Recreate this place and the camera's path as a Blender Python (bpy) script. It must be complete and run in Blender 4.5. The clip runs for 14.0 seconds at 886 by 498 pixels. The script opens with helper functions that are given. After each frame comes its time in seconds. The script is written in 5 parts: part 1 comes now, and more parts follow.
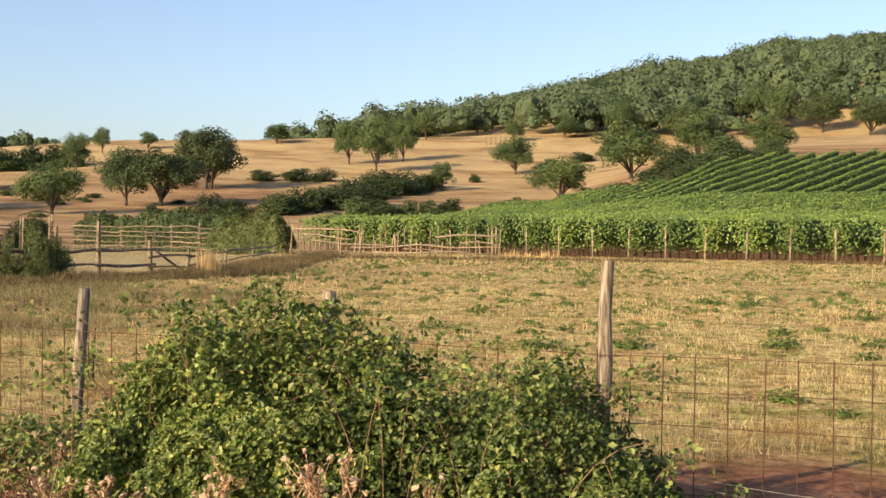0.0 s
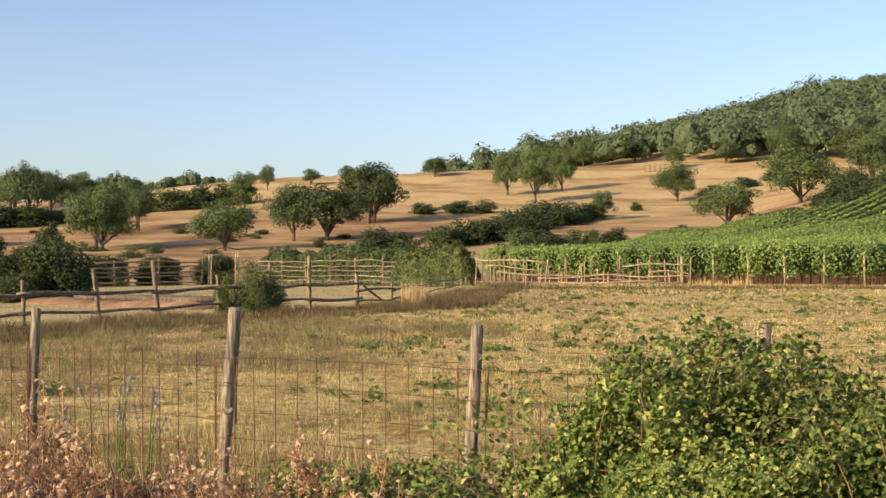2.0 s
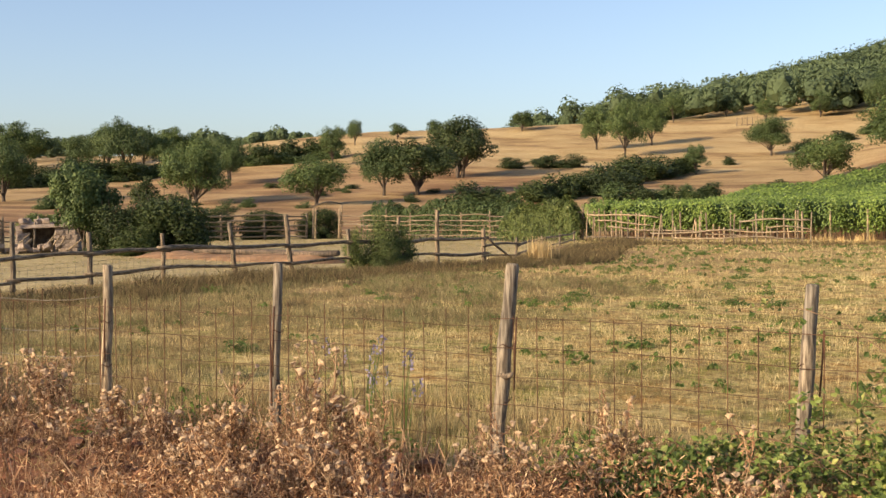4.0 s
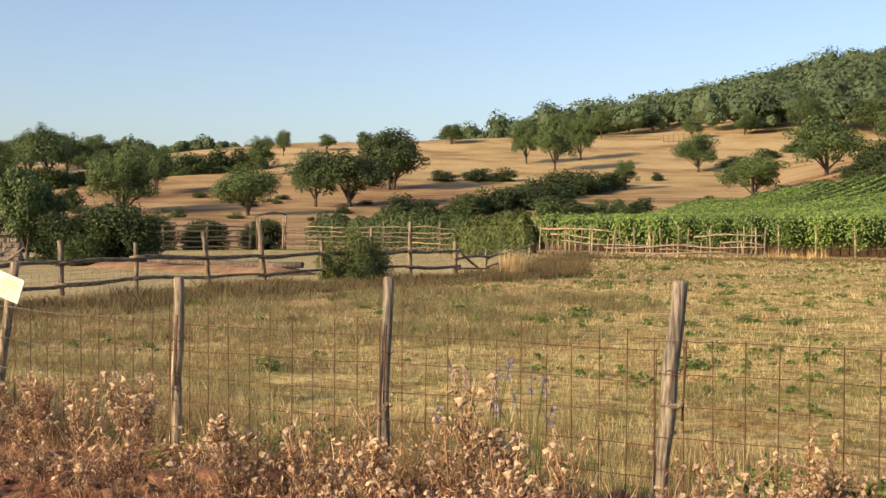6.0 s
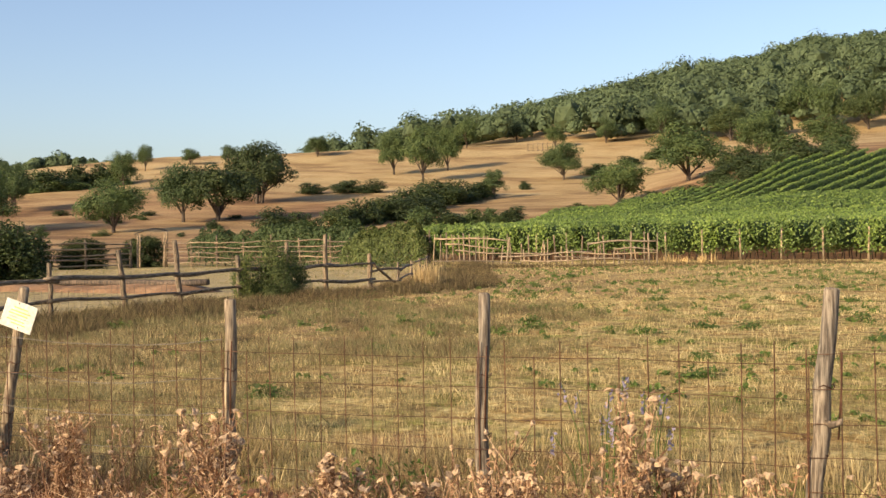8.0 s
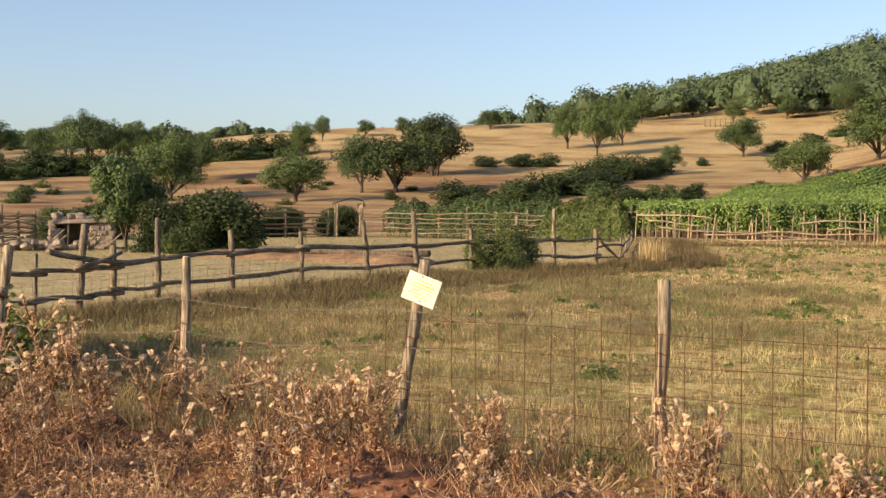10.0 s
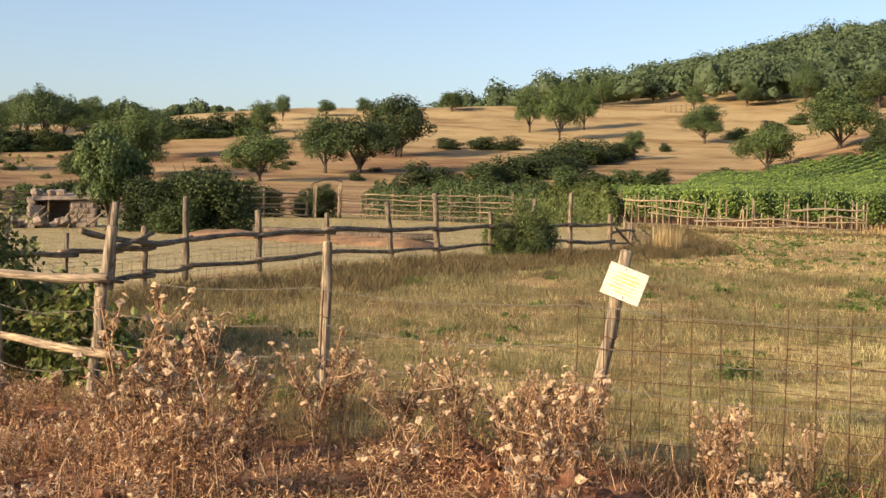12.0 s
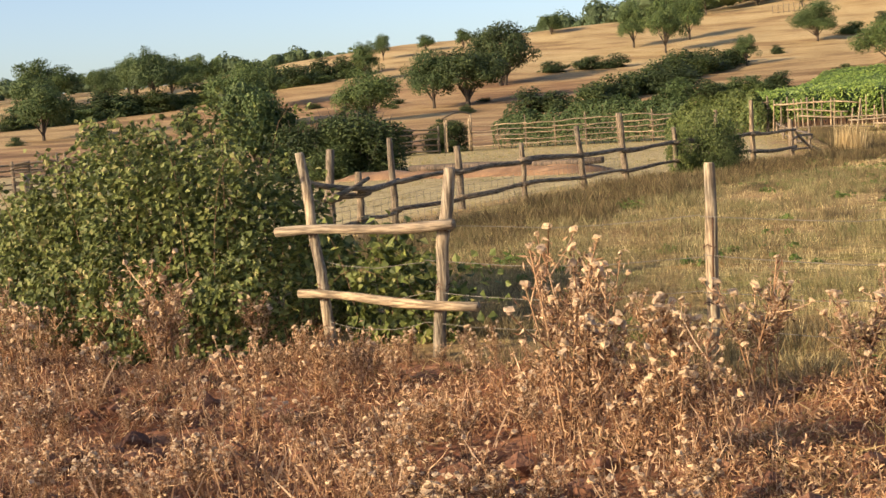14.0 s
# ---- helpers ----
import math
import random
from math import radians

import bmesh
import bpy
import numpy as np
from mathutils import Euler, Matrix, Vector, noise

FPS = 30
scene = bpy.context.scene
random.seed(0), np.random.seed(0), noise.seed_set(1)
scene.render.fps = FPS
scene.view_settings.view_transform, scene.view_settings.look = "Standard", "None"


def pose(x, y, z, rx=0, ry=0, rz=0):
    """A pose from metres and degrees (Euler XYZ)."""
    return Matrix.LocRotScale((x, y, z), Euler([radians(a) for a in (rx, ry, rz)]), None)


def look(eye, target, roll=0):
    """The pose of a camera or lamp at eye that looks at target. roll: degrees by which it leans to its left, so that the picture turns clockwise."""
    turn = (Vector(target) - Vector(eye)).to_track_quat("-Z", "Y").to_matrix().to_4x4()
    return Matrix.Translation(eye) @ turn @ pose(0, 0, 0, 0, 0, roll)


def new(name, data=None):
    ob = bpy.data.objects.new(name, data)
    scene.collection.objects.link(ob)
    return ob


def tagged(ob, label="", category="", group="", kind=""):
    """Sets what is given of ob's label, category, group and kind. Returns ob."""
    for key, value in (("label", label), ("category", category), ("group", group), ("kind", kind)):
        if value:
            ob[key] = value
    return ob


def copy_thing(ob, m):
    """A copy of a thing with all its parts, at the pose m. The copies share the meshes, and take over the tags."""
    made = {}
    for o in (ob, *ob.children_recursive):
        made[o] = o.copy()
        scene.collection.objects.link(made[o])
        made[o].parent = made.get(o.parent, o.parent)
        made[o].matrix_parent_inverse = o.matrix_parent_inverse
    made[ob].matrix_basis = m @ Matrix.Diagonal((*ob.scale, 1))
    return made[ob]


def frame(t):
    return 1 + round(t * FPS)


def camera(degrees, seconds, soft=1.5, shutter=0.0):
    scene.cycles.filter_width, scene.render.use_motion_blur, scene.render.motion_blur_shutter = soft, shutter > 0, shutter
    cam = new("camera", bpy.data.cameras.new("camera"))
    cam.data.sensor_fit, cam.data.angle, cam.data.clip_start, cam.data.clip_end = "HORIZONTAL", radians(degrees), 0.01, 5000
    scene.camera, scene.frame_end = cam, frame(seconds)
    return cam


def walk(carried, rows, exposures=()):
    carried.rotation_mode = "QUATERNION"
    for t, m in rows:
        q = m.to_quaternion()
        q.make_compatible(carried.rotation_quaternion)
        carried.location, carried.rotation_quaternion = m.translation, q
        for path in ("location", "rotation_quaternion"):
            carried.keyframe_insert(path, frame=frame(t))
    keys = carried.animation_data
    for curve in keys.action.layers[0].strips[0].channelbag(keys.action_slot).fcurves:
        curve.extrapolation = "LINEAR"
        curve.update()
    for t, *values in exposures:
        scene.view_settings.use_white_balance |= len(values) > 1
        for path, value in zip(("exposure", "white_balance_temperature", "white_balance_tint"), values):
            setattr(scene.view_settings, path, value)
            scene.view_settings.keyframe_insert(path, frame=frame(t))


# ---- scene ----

# ---- camera and walk ----
cam = camera(40.18, 14.0, soft=1.5)
# seconds, eye, yaw to the left of +y, pitch, roll
PATH = [
        (0.0, 0.538, 0.437, 1.627, 21.11, -0.86, 0.57),
        (0.5, 0.144, 0.395, 1.637, 21.35, 1.13, 0.14),
        (1.0, -0.279, 0.338, 1.629, 24.29, 2.31, -0.34),
        (1.5, -0.705, 0.286, 1.634, 26.42, 0.79, -1.13),
        (2.0, -1.086, 0.230, 1.624, 28.36, 0.59, -0.44),
        (2.5, -1.484, 0.190, 1.618, 29.34, -0.07, 0.24),
        (3.0, -1.857, 0.167, 1.608, 30.62, -1.20, 0.46),
        (3.5, -2.238, 0.159, 1.615, 31.87, -1.79, 0.02),
        (4.0, -2.621, 0.166, 1.617, 32.24, -1.52, -0.32),
        (4.2, -2.768, 0.168, 1.617, 32.00, -1.36, -0.39),
        (6.3, -4.510, 0.225, 1.597, 27.04, -0.87, 0.46),
        (6.5, -4.667, 0.244, 1.596, 25.58, -0.88, 0.34),
        (7.0, -5.075, 0.304, 1.592, 22.35, -0.80, -0.38),
        (7.2, -5.245, 0.321, 1.590, 21.58, -0.68, -0.79),
        (9.3, -6.984, -0.066, 1.638, 27.27, 0.29, -0.82),
        (9.5, -7.174, -0.071, 1.638, 28.69, 0.01, -0.35),
        (10.0, -7.674, -0.079, 1.631, 29.92, -1.61, 0.24),
        (10.5, -8.122, -0.073, 1.609, 30.59, -3.06, -0.58),
        (11.0, -8.590, -0.073, 1.596, 32.93, -2.72, -1.20),
        (11.5, -9.059, -0.015, 1.614, 31.27, -2.51, -0.39),
        (12.0, -9.506, 0.054, 1.619, 27.73, -2.43, 1.10),
        (12.5, -9.989, 0.024, 1.645, 26.03, -2.61, 0.41),
        (13.0, -10.453, 0.003, 1.650, 25.90, -3.17, -0.83),
        (13.5, -10.946, -0.078, 1.640, 27.74, -4.08, -2.42),
        (14.0, -11.437, -0.149, 1.621, 32.91, -5.59, -4.16),
]
EXPOSURE, SKY_STRENGTH, SUN_STRENGTH = 0.58, 0.149, 5.0
walk(cam, [(t, look((x, y, z), (x - math.sin(radians(yaw)) * math.cos(radians(pitch)), y + math.cos(radians(yaw)) * math.cos(radians(pitch)), z + math.sin(radians(pitch))), roll))
           for t, x, y, z, yaw, pitch, roll in PATH], exposures=tuple((t, EXPOSURE + e, 7100, 17) for t, e in ((0.0, 0.05), (4.0, -0.03), (7.0, -0.09), (12.5, -0.04), (14.0, 0.08))))

# ---- world and sun ----
SUN_AZ, SUN_EL = math.atan2(-0.45, -0.89), radians(22)   # low evening sun, behind the walker on the left
world = bpy.data.worlds.new("sky")
scene.world = world
world.use_nodes = True
wn = world.node_tree.nodes
sky = wn.new("ShaderNodeTexSky")
sky.sky_type = "NISHITA"
sky.sun_disc = False
sky.sun_elevation, sky.sun_rotation = SUN_EL, SUN_AZ
sky.altitude, sky.air_density, sky.dust_density, sky.ozone_density = 100, 0.94, 1.85, 2.8
world.node_tree.links.new(sky.outputs[0], wn["Background"].inputs[0])
wn["Background"].inputs[1].default_value = SKY_STRENGTH
sun_data = bpy.data.lights.new("sun", "SUN")
sun_data.energy, sun_data.angle, sun_data.color = SUN_STRENGTH, radians(0.6), (1.0, 0.83, 0.58)
sun_ob = new("sun", sun_data)
sun_dir = Vector((math.sin(SUN_AZ) * math.cos(SUN_EL), math.cos(SUN_AZ) * math.cos(SUN_EL), math.sin(SUN_EL)))
sun_ob.matrix_world = look(sun_dir * 300, (0, 0, 0))

# ---- arithmetic helpers ----
rng = np.random.default_rng(7)


def vnoise(x, y, scale, seed=0):
    """Smooth value noise in 0..1 at places x, y, one cell being scale metres."""
    x, y = np.asarray(x, float) / scale + 1000.3, np.asarray(y, float) / scale + 1000.7
    xi, yi = np.floor(x), np.floor(y)
    u, v = x - xi, y - yi
    u, v = u * u * (3 - 2 * u), v * v * (3 - 2 * v)

    def corner(a, b):
        s = np.sin(a * 127.1 + b * 311.7 + seed * 74.7) * 43758.5453
        return s - np.floor(s)
    return (corner(xi, yi) * (1 - u) + corner(xi + 1, yi) * u) * (1 - v) + (corner(xi, yi + 1) * (1 - u) + corner(xi + 1, yi + 1) * u) * v


BEARING = (-180, -60, -10, 0, 4, 7, 10, 15, 20, 24, 27, 30, 35, 40, 46, 52, 60, 90, 180)   # degrees left of +y
CREST = (0, 2, 4.5, 4.5, 4.45, 4.4, 4.4, 4.4, 4.35, 4.35, 4.3, 4.2, 4.1, 3.6, 2.7, 2.3, 2.0, 0.5, 0)
RIDGE = (0, 4, 7.6, 7.95, 7.65, 7.1, 6.55, 5.6, 4.15, 3.3, 2.85, 2.7, 2.6, 2.6, 2.6, 2.6, 2.4, 1, 0)
POLE_LINE = ((-22.5, 6.0), (-22.3, 24.0), (-21.15, 29.2), (-20.8, 33.5), (-28.4, 54.4))


def line_distance(x, y, line):
    best = np.full(np.shape(x), 1e9)
    for (ax, ay), (bx, by) in zip(line, line[1:]):
        dx, dy = bx - ax, by - ay
        k = np.clip(((x - ax) * dx + (y - ay) * dy) / (dx * dx + dy * dy), 0, 1)
        best = np.minimum(best, np.hypot(x - ax - k * dx, y - ay - k * dy))
    return best


def height(x, y):
    """The lie of the land: road verge, level field, farmyard, hillside and wooded ridge."""
    x, y = np.asarray(x, float), np.asarray(y, float)
    dx = x + 5
    r, ph = np.hypot(dx, y), np.degrees(np.arctan2(-dx, y))
    z = np.clip(0.006 * (y - 7), 0, 0.3)
    zc = 350 * np.tan(np.radians(np.interp(ph, BEARING, CREST))) + 1.6
    zr = 700 * np.tan(np.radians(np.interp(ph, BEARING, RIDGE))) + 1.6
    gentle = np.clip((r - 80) / 270, 0, 1) ** 2 * (zc - 0.3)
    steep = np.interp(r, [80, 110, 147, 182, 350], [0, 1.2, 4.1, 11.7, 26.0]) + np.interp(r, [182, 350], [0, 1]) * (zc - 26.3)
    k = np.where(ph < -40, 0, np.clip((14.5 - ph) / 8, 0, 1))
    z = z + gentle * (1 - k) + steep * k
    b = np.clip((r - 350) / 350, 0, 1)
    z = z + (zr - zc) * (1.6 * b - 0.6 * b * b)
    z = z + 0.16 * np.exp(-(line_distance(x, y, POLE_LINE) / 1.6) ** 2) * np.clip((y - 12) / 6, 0, 1)
    near = np.clip((60 - r) / 40, 0, 1)
    z = z + near * 0.05 * (vnoise(x, y, 1.7, 3) - 0.5) + near * 0.05 * (vnoise(x, y, 4.5, 4) - 0.5)
    verge = np.clip((7.2 - y) / 0.6, 0, 1) * np.clip((y - 2.5) / 1.5, 0, 1)
    z = z + verge * (0.13 * (vnoise(x, y, 0.9, 5) - 0.5) + 0.06 * (vnoise(x, y, 0.3, 6) - 0.5))
    far = np.clip((r - 110) / 120, 0, 1)
    return z + far * (0.9 * (vnoise(x, y, 45, 8) - 0.5) + 0.3 * (vnoise(x, y, 14, 9) - 0.5))


def ground_z(x, y):
    return float(height(x, y))


def quick_mesh(name, verts, faces, smooth=False):
    """A mesh from arrays of places and of equal-sided faces."""
    verts, faces = np.ascontiguousarray(verts, np.float32), np.ascontiguousarray(faces, np.int32)
    me = bpy.data.meshes.new(name)
    n, k = faces.shape
    me.vertices.add(len(verts))
    me.vertices.foreach_set("co", verts.ravel())
    me.loops.add(n * k)
    me.loops.foreach_set("vertex_index", faces.ravel())
    me.polygons.add(n)
    me.polygons.foreach_set("loop_start", np.arange(0, n * k, k, dtype=np.int32))
    me.polygons.foreach_set("loop_total", np.full(n, k, np.int32))
    me.polygons.foreach_set("use_smooth", np.full(n, smooth))
    me.update(calc_edges=True)
    return me


def part(name, me, material, parent=None, label="", m=None):
    """Links a mesh as one object, under a thing or part if one is given."""
    if not me.materials:
        me.materials.append(material)
    ob = new(name, me)
    if parent is not None:
        ob.parent = parent
    if m is not None:
        ob.matrix_basis = m
    return tagged(ob, label)


def thing(name, label, category, m=None, group="", kind=""):
    ob = new(name)
    if m is not None:
        ob.matrix_basis = m
    return tagged(ob, label, category, group, kind)


class Shape:
    """Collects quads of tubes and boxes into one mesh."""

    def __init__(self):
        self.v, self.f = [], []

    def tube(self, places, radii, sides=7, rough=0.0, cap=True, squash=1.0):
        places = [Vector(p) for p in places]
        rows = []
        side = None
        for i, p in enumerate(places):
            way = (places[min(i + 1, len(places) - 1)] - places[max(i - 1, 0)]).normalized()
            if side is None:
                side = way.cross(Vector((0.31, 0.95, 0.05) if abs(way.y) < 0.8 else (0.95, 0.2, 0.1))).normalized()
            side = (side - way * side.dot(way)).normalized()
            up = way.cross(side)
            rows.append(len(self.v))
            for s in range(sides):
                a = 2 * math.pi * s / sides
                q = radii[i] * (1 + rough * (random.random() - 0.5) * 2)
                self.v.append(p + side * (math.cos(a) * q) + up * (math.sin(a) * q * squash))
        for a, b in zip(rows, rows[1:]):
            for s in range(sides):
                t = (s + 1) % sides
                self.f.append((a + s, a + t, b + t, b + s))
        if cap:
            for row, p, back in ((rows[0], places[0], True), (rows[-1], places[-1], False)):
                c = len(self.v)
                self.v.append(p)
                for s in range(0, sides):
                    t = (s + 1) % sides
                    self.f.append((c, row + t, row + s) if back else (c, row + s, row + t))
        return self

    def box(self, m, sx, sy, sz, jitter=0.0):
        n = len(self.v)
        for z in (-1, 1):
            for x, y in ((-1, -1), (1, -1), (1, 1), (-1, 1)):
                j = [1 + jitter * (random.random() - 0.5) * 2 for _ in range(3)]
                self.v.append(m @ Vector((x * sx / 2 * j[0], y * sy / 2 * j[1], z * sz / 2 * j[2])))
        for q in ((3, 2, 1, 0), (4, 5, 6, 7), (0, 1, 5, 4), (1, 2, 6, 5), (2, 3, 7, 6), (3, 0, 4, 7)):
            self.f.append(tuple(n + i for i in q))
        return self

    def mesh(self, name, smooth=True):
        me = bpy.data.meshes.new(name)
        me.from_pydata([tuple(v) for v in self.v], [], self.f)
        me.polygons.foreach_set("use_smooth", [smooth] * len(me.polygons))
        me.update()
        return me


def unit(a):
    return a / np.maximum(np.linalg.norm(a, axis=1, keepdims=True), 1e-9)


def leaf_mesh(name, places, outward, length, width, loose=0.8, fold=0.25, droop=0.0):
    """Folded, pointed leaves (two triangles each) facing roughly outward."""
    n = len(places)
    nrm = unit(unit(np.asarray(outward, float)) + loose * rng.normal(size=(n, 3)))
    axis = rng.normal(size=(n, 3))
    axis[:, 2] -= droop
    axis = unit(axis - nrm * (axis * nrm).sum(1, keepdims=True))
    side = np.cross(nrm, axis)
    ln = (length * rng.uniform(0.65, 1.3, (n, 1)))
    wd = (width * rng.uniform(0.7, 1.25, (n, 1)))
    base = places - axis * ln * 0.5
    tip = places + axis * ln * 0.5
    lift = nrm * wd * fold
    mid = places - axis * ln * 0.06
    v = np.stack([base, mid + side * wd * 0.5 + lift, tip, mid - side * wd * 0.5 + lift], 1).reshape(-1, 3)
    i = np.arange(n)[:, None] * 4
    f = np.concatenate([i + [0, 1, 2], i + [0, 2, 3]], 1).reshape(-1, 3)
    return quick_mesh(name, v, f)


def sprig_mesh(name, places, outward, size, loose):
    """Far foliage: one three-cornered sprig at each place."""
    n = len(places)
    nrm = unit(unit(np.asarray(outward, float)) + loose * rng.normal(size=(n, 3)))
    axis = rng.normal(size=(n, 3))
    axis = unit(axis - nrm * (axis * nrm).sum(1, keepdims=True))
    side = np.cross(nrm, axis)
    s = size * rng.uniform(0.6, 1.25, (n, 1))
    v = np.stack([places + axis * s * 0.7, places - axis * s * 0.4 + side * s * 0.6, places - axis * s * 0.4 - side * s * 0.6], 1).reshape(-1, 3)
    return quick_mesh(name, v, np.arange(n * 3).reshape(-1, 3))


def blade_mesh(name, x, y, z, tall, wide, lean=0.35, per=6, spread=0.05):
    """Grass: each root sends up a few bent blades of two triangles."""
    n = len(x) * per
    rep = lambda a: np.repeat(np.broadcast_to(a, x.shape), per)
    a = rng.uniform(0, 2 * math.pi, n)
    rx, ry = rep(x) + rng.normal(0, 1, n) * rep(spread), rep(y) + rng.normal(0, 1, n) * rep(spread)
    rz, ht, wd = rep(z) - 0.015, rep(tall) * rng.uniform(0.45, 1.15, n), rep(wide) * rng.uniform(0.9, 1.9, n)
    ln = np.abs(rng.normal(0, lean, n)) * ht
    b = rng.uniform(0, 2 * math.pi, n)
    cx, cy, wx, wy = np.cos(a) * ln, np.sin(a) * ln, np.cos(b) * wd / 2, np.sin(b) * wd / 2
    root1, root2 = np.stack([rx - wx, ry - wy, rz], 1), np.stack([rx + wx, ry + wy, rz], 1)
    mid = np.stack([rx + cx * 0.48 + wx * 0.8, ry + cy * 0.48 + wy * 0.8, rz + ht * 0.55], 1)
    tip = np.stack([rx + cx, ry + cy, rz + ht], 1)
    v = np.stack([root1, root2, mid, tip], 1).reshape(-1, 3)
    i = np.arange(n)[:, None] * 4
    f = np.concatenate([i + [0, 1, 2], i + [0, 2, 3]], 1).reshape(-1, 3)
    return quick_mesh(name, v, f)


# ---- materials ----
def material(name):
    mat = bpy.data.materials.new(name)
    mat.use_nodes = True
    nodes, links = mat.node_tree.nodes, mat.node_tree.links
    return mat, nodes, links, nodes["Principled BSDF"]


def ramp(nodes, stops):
    node = nodes.new("ShaderNodeValToRGB")
    el = node.color_ramp.elements
    while len(el) < len(stops):
        el.new(0.5)
    for e, (p, c) in zip(el, stops):
        e.position, e.color = p, (*c, 1)
    return node


def noise_node(nodes, links, scale, detail=4, stretch=None, coord="Object", rough=0.6):
    co = nodes.new("ShaderNodeTexCoord")
    no = nodes.new("ShaderNodeTexNoise")
    no.inputs["Scale"].default_value, no.inputs["Detail"].default_value, no.inputs["Roughness"].default_value = scale, detail, rough
    src = co.outputs[coord]
    if stretch:
        mp = nodes.new("ShaderNodeMapping")
        mp.inputs["Scale"].default_value = stretch
        links.new(src, mp.inputs["Vector"])
        src = mp.outputs["Vector"]
    links.new(src, no.inputs["Vector"])
    return no


def mix(nodes, links, fac, a, b, kind="MIX"):
    node = nodes.new("ShaderNodeMix")
    node.data_type, node.blend_type = "RGBA", kind
    for value, sock in ((fac, node.inputs[0]), (a, node.inputs[6]), (b, node.inputs[7])):
        if isinstance(value, (int, float)):
            sock.default_value = value
        elif isinstance(value, tuple):
            sock.default_value = (*value, 1)
        else:
            links.new(value, sock)
    return node.outputs[2]


def leaf_material(name, stops, through_light=0.3, rough=0.6, patch=3.0):
    """Leaves: each its own shade, with larger patches of tone, and some light let through."""
    mat, nodes, links, bsdf = material(name)
    geo = nodes.new("ShaderNodeNewGeometry")
    rp = ramp(nodes, stops)
    links.new(geo.outputs["Random Per Island"], rp.inputs[0])
    big = noise_node(nodes, links, patch, 2)
    tone = ramp(nodes, [(0.3, (0.72, 0.74, 0.7)), (0.7, (1.2, 1.15, 1.05))])
    links.new(big.outputs[0], tone.inputs[0])
    col = mix(nodes, links, 1.0, rp.outputs[0], tone.outputs[0], "MULTIPLY")
    info = nodes.new("ShaderNodeObjectInfo")
    shade = ramp(nodes, [(0.0, (0.8, 0.82, 0.85)), (1.0, (1.15, 1.12, 1.0))])
    links.new(info.outputs["Random"], shade.inputs[0])
    col = mix(nodes, links, 1.0, col, shade.outputs[0], "MULTIPLY")
    links.new(col, bsdf.inputs["Base Color"])
    bsdf.inputs["Roughness"].default_value = rough
    bsdf.inputs["Specular IOR Level"].default_value = 0.3
    tr = nodes.new("ShaderNodeBsdfTranslucent")
    links.new(col, tr.inputs["Color"])
    ms = nodes.new("ShaderNodeMixShader")
    ms.inputs[0].default_value = through_light
    links.new(bsdf.outputs[0], ms.inputs[1])
    links.new(tr.outputs[0], ms.inputs[2])
    links.new(ms.outputs[0], nodes["Material Output"].inputs["Surface"])
    return mat


def wood_material(name, dark, light, scale=1.0, grain_axis=(7, 7, 0.55)):
    """Weathered round wood: long grain, cracks, grey patches and knots."""
    mat, nodes, links, bsdf = material(name)
    grain = noise_node(nodes, links, 9 * scale, 8, grain_axis)
    patch = noise_node(nodes, links, 2.6 * scale, 3)
    rp = ramp(nodes, [(0.30, tuple(c * 0.35 for c in dark)), (0.44, dark), (0.6, light), (0.8, tuple(min(1, c * 1.2) for c in light))])
    links.new(grain.outputs[0], rp.inputs[0])
    tone = ramp(nodes, [(0.35, (0.66, 0.68, 0.7)), (0.65, (1.1, 1.05, 0.98))])
    links.new(patch.outputs[0], tone.inputs[0])
    col = mix(nodes, links, 1.0, rp.outputs[0], tone.outputs[0], "MULTIPLY")
    info = nodes.new("ShaderNodeObjectInfo")
    shade = ramp(nodes, [(0.0, (0.78, 0.78, 0.8)), (1.0, (1.12, 1.06, 0.98))])
    links.new(info.outputs["Random"], shade.inputs[0])
    col = mix(nodes, links, 1.0, col, shade.outputs[0], "MULTIPLY")
    links.new(col, bsdf.inputs["Base Color"])
    bsdf.inputs["Roughness"].default_value = 0.85
    bp = nodes.new("ShaderNodeBump")
    bp.inputs["Strength"].default_value, bp.inputs["Distance"].default_value = 0.9, 0.012
    links.new(grain.outputs[0], bp.inputs["Height"])
    links.new(bp.outputs[0], bsdf.inputs["Normal"])
    return mat


def rough_material(name, stops, scale, bump=0.5, rough=0.9, metal=0.0, distance=0.02):
    mat, nodes, links, bsdf = material(name)
    a, b = noise_node(nodes, links, scale, 6), noise_node(nodes, links, scale * 7, 4)
    rp = ramp(nodes, stops)
    links.new(a.outputs[0], rp.inputs[0])
    fine = ramp(nodes, [(0.3, (0.75, 0.75, 0.75)), (0.7, (1.2, 1.2, 1.2))])
    links.new(b.outputs[0], fine.inputs[0])
    links.new(mix(nodes, links, 1.0, rp.outputs[0], fine.outputs[0], "MULTIPLY"), bsdf.inputs["Base Color"])
    bsdf.inputs["Roughness"].default_value, bsdf.inputs["Metallic"].default_value = rough, metal
    bp = nodes.new("ShaderNodeBump")
    bp.inputs["Strength"].default_value, bp.inputs["Distance"].default_value = bump, distance
    links.new(b.outputs[0], bp.inputs["Height"])
    links.new(bp.outputs[0], bsdf.inputs["Normal"])
    return mat


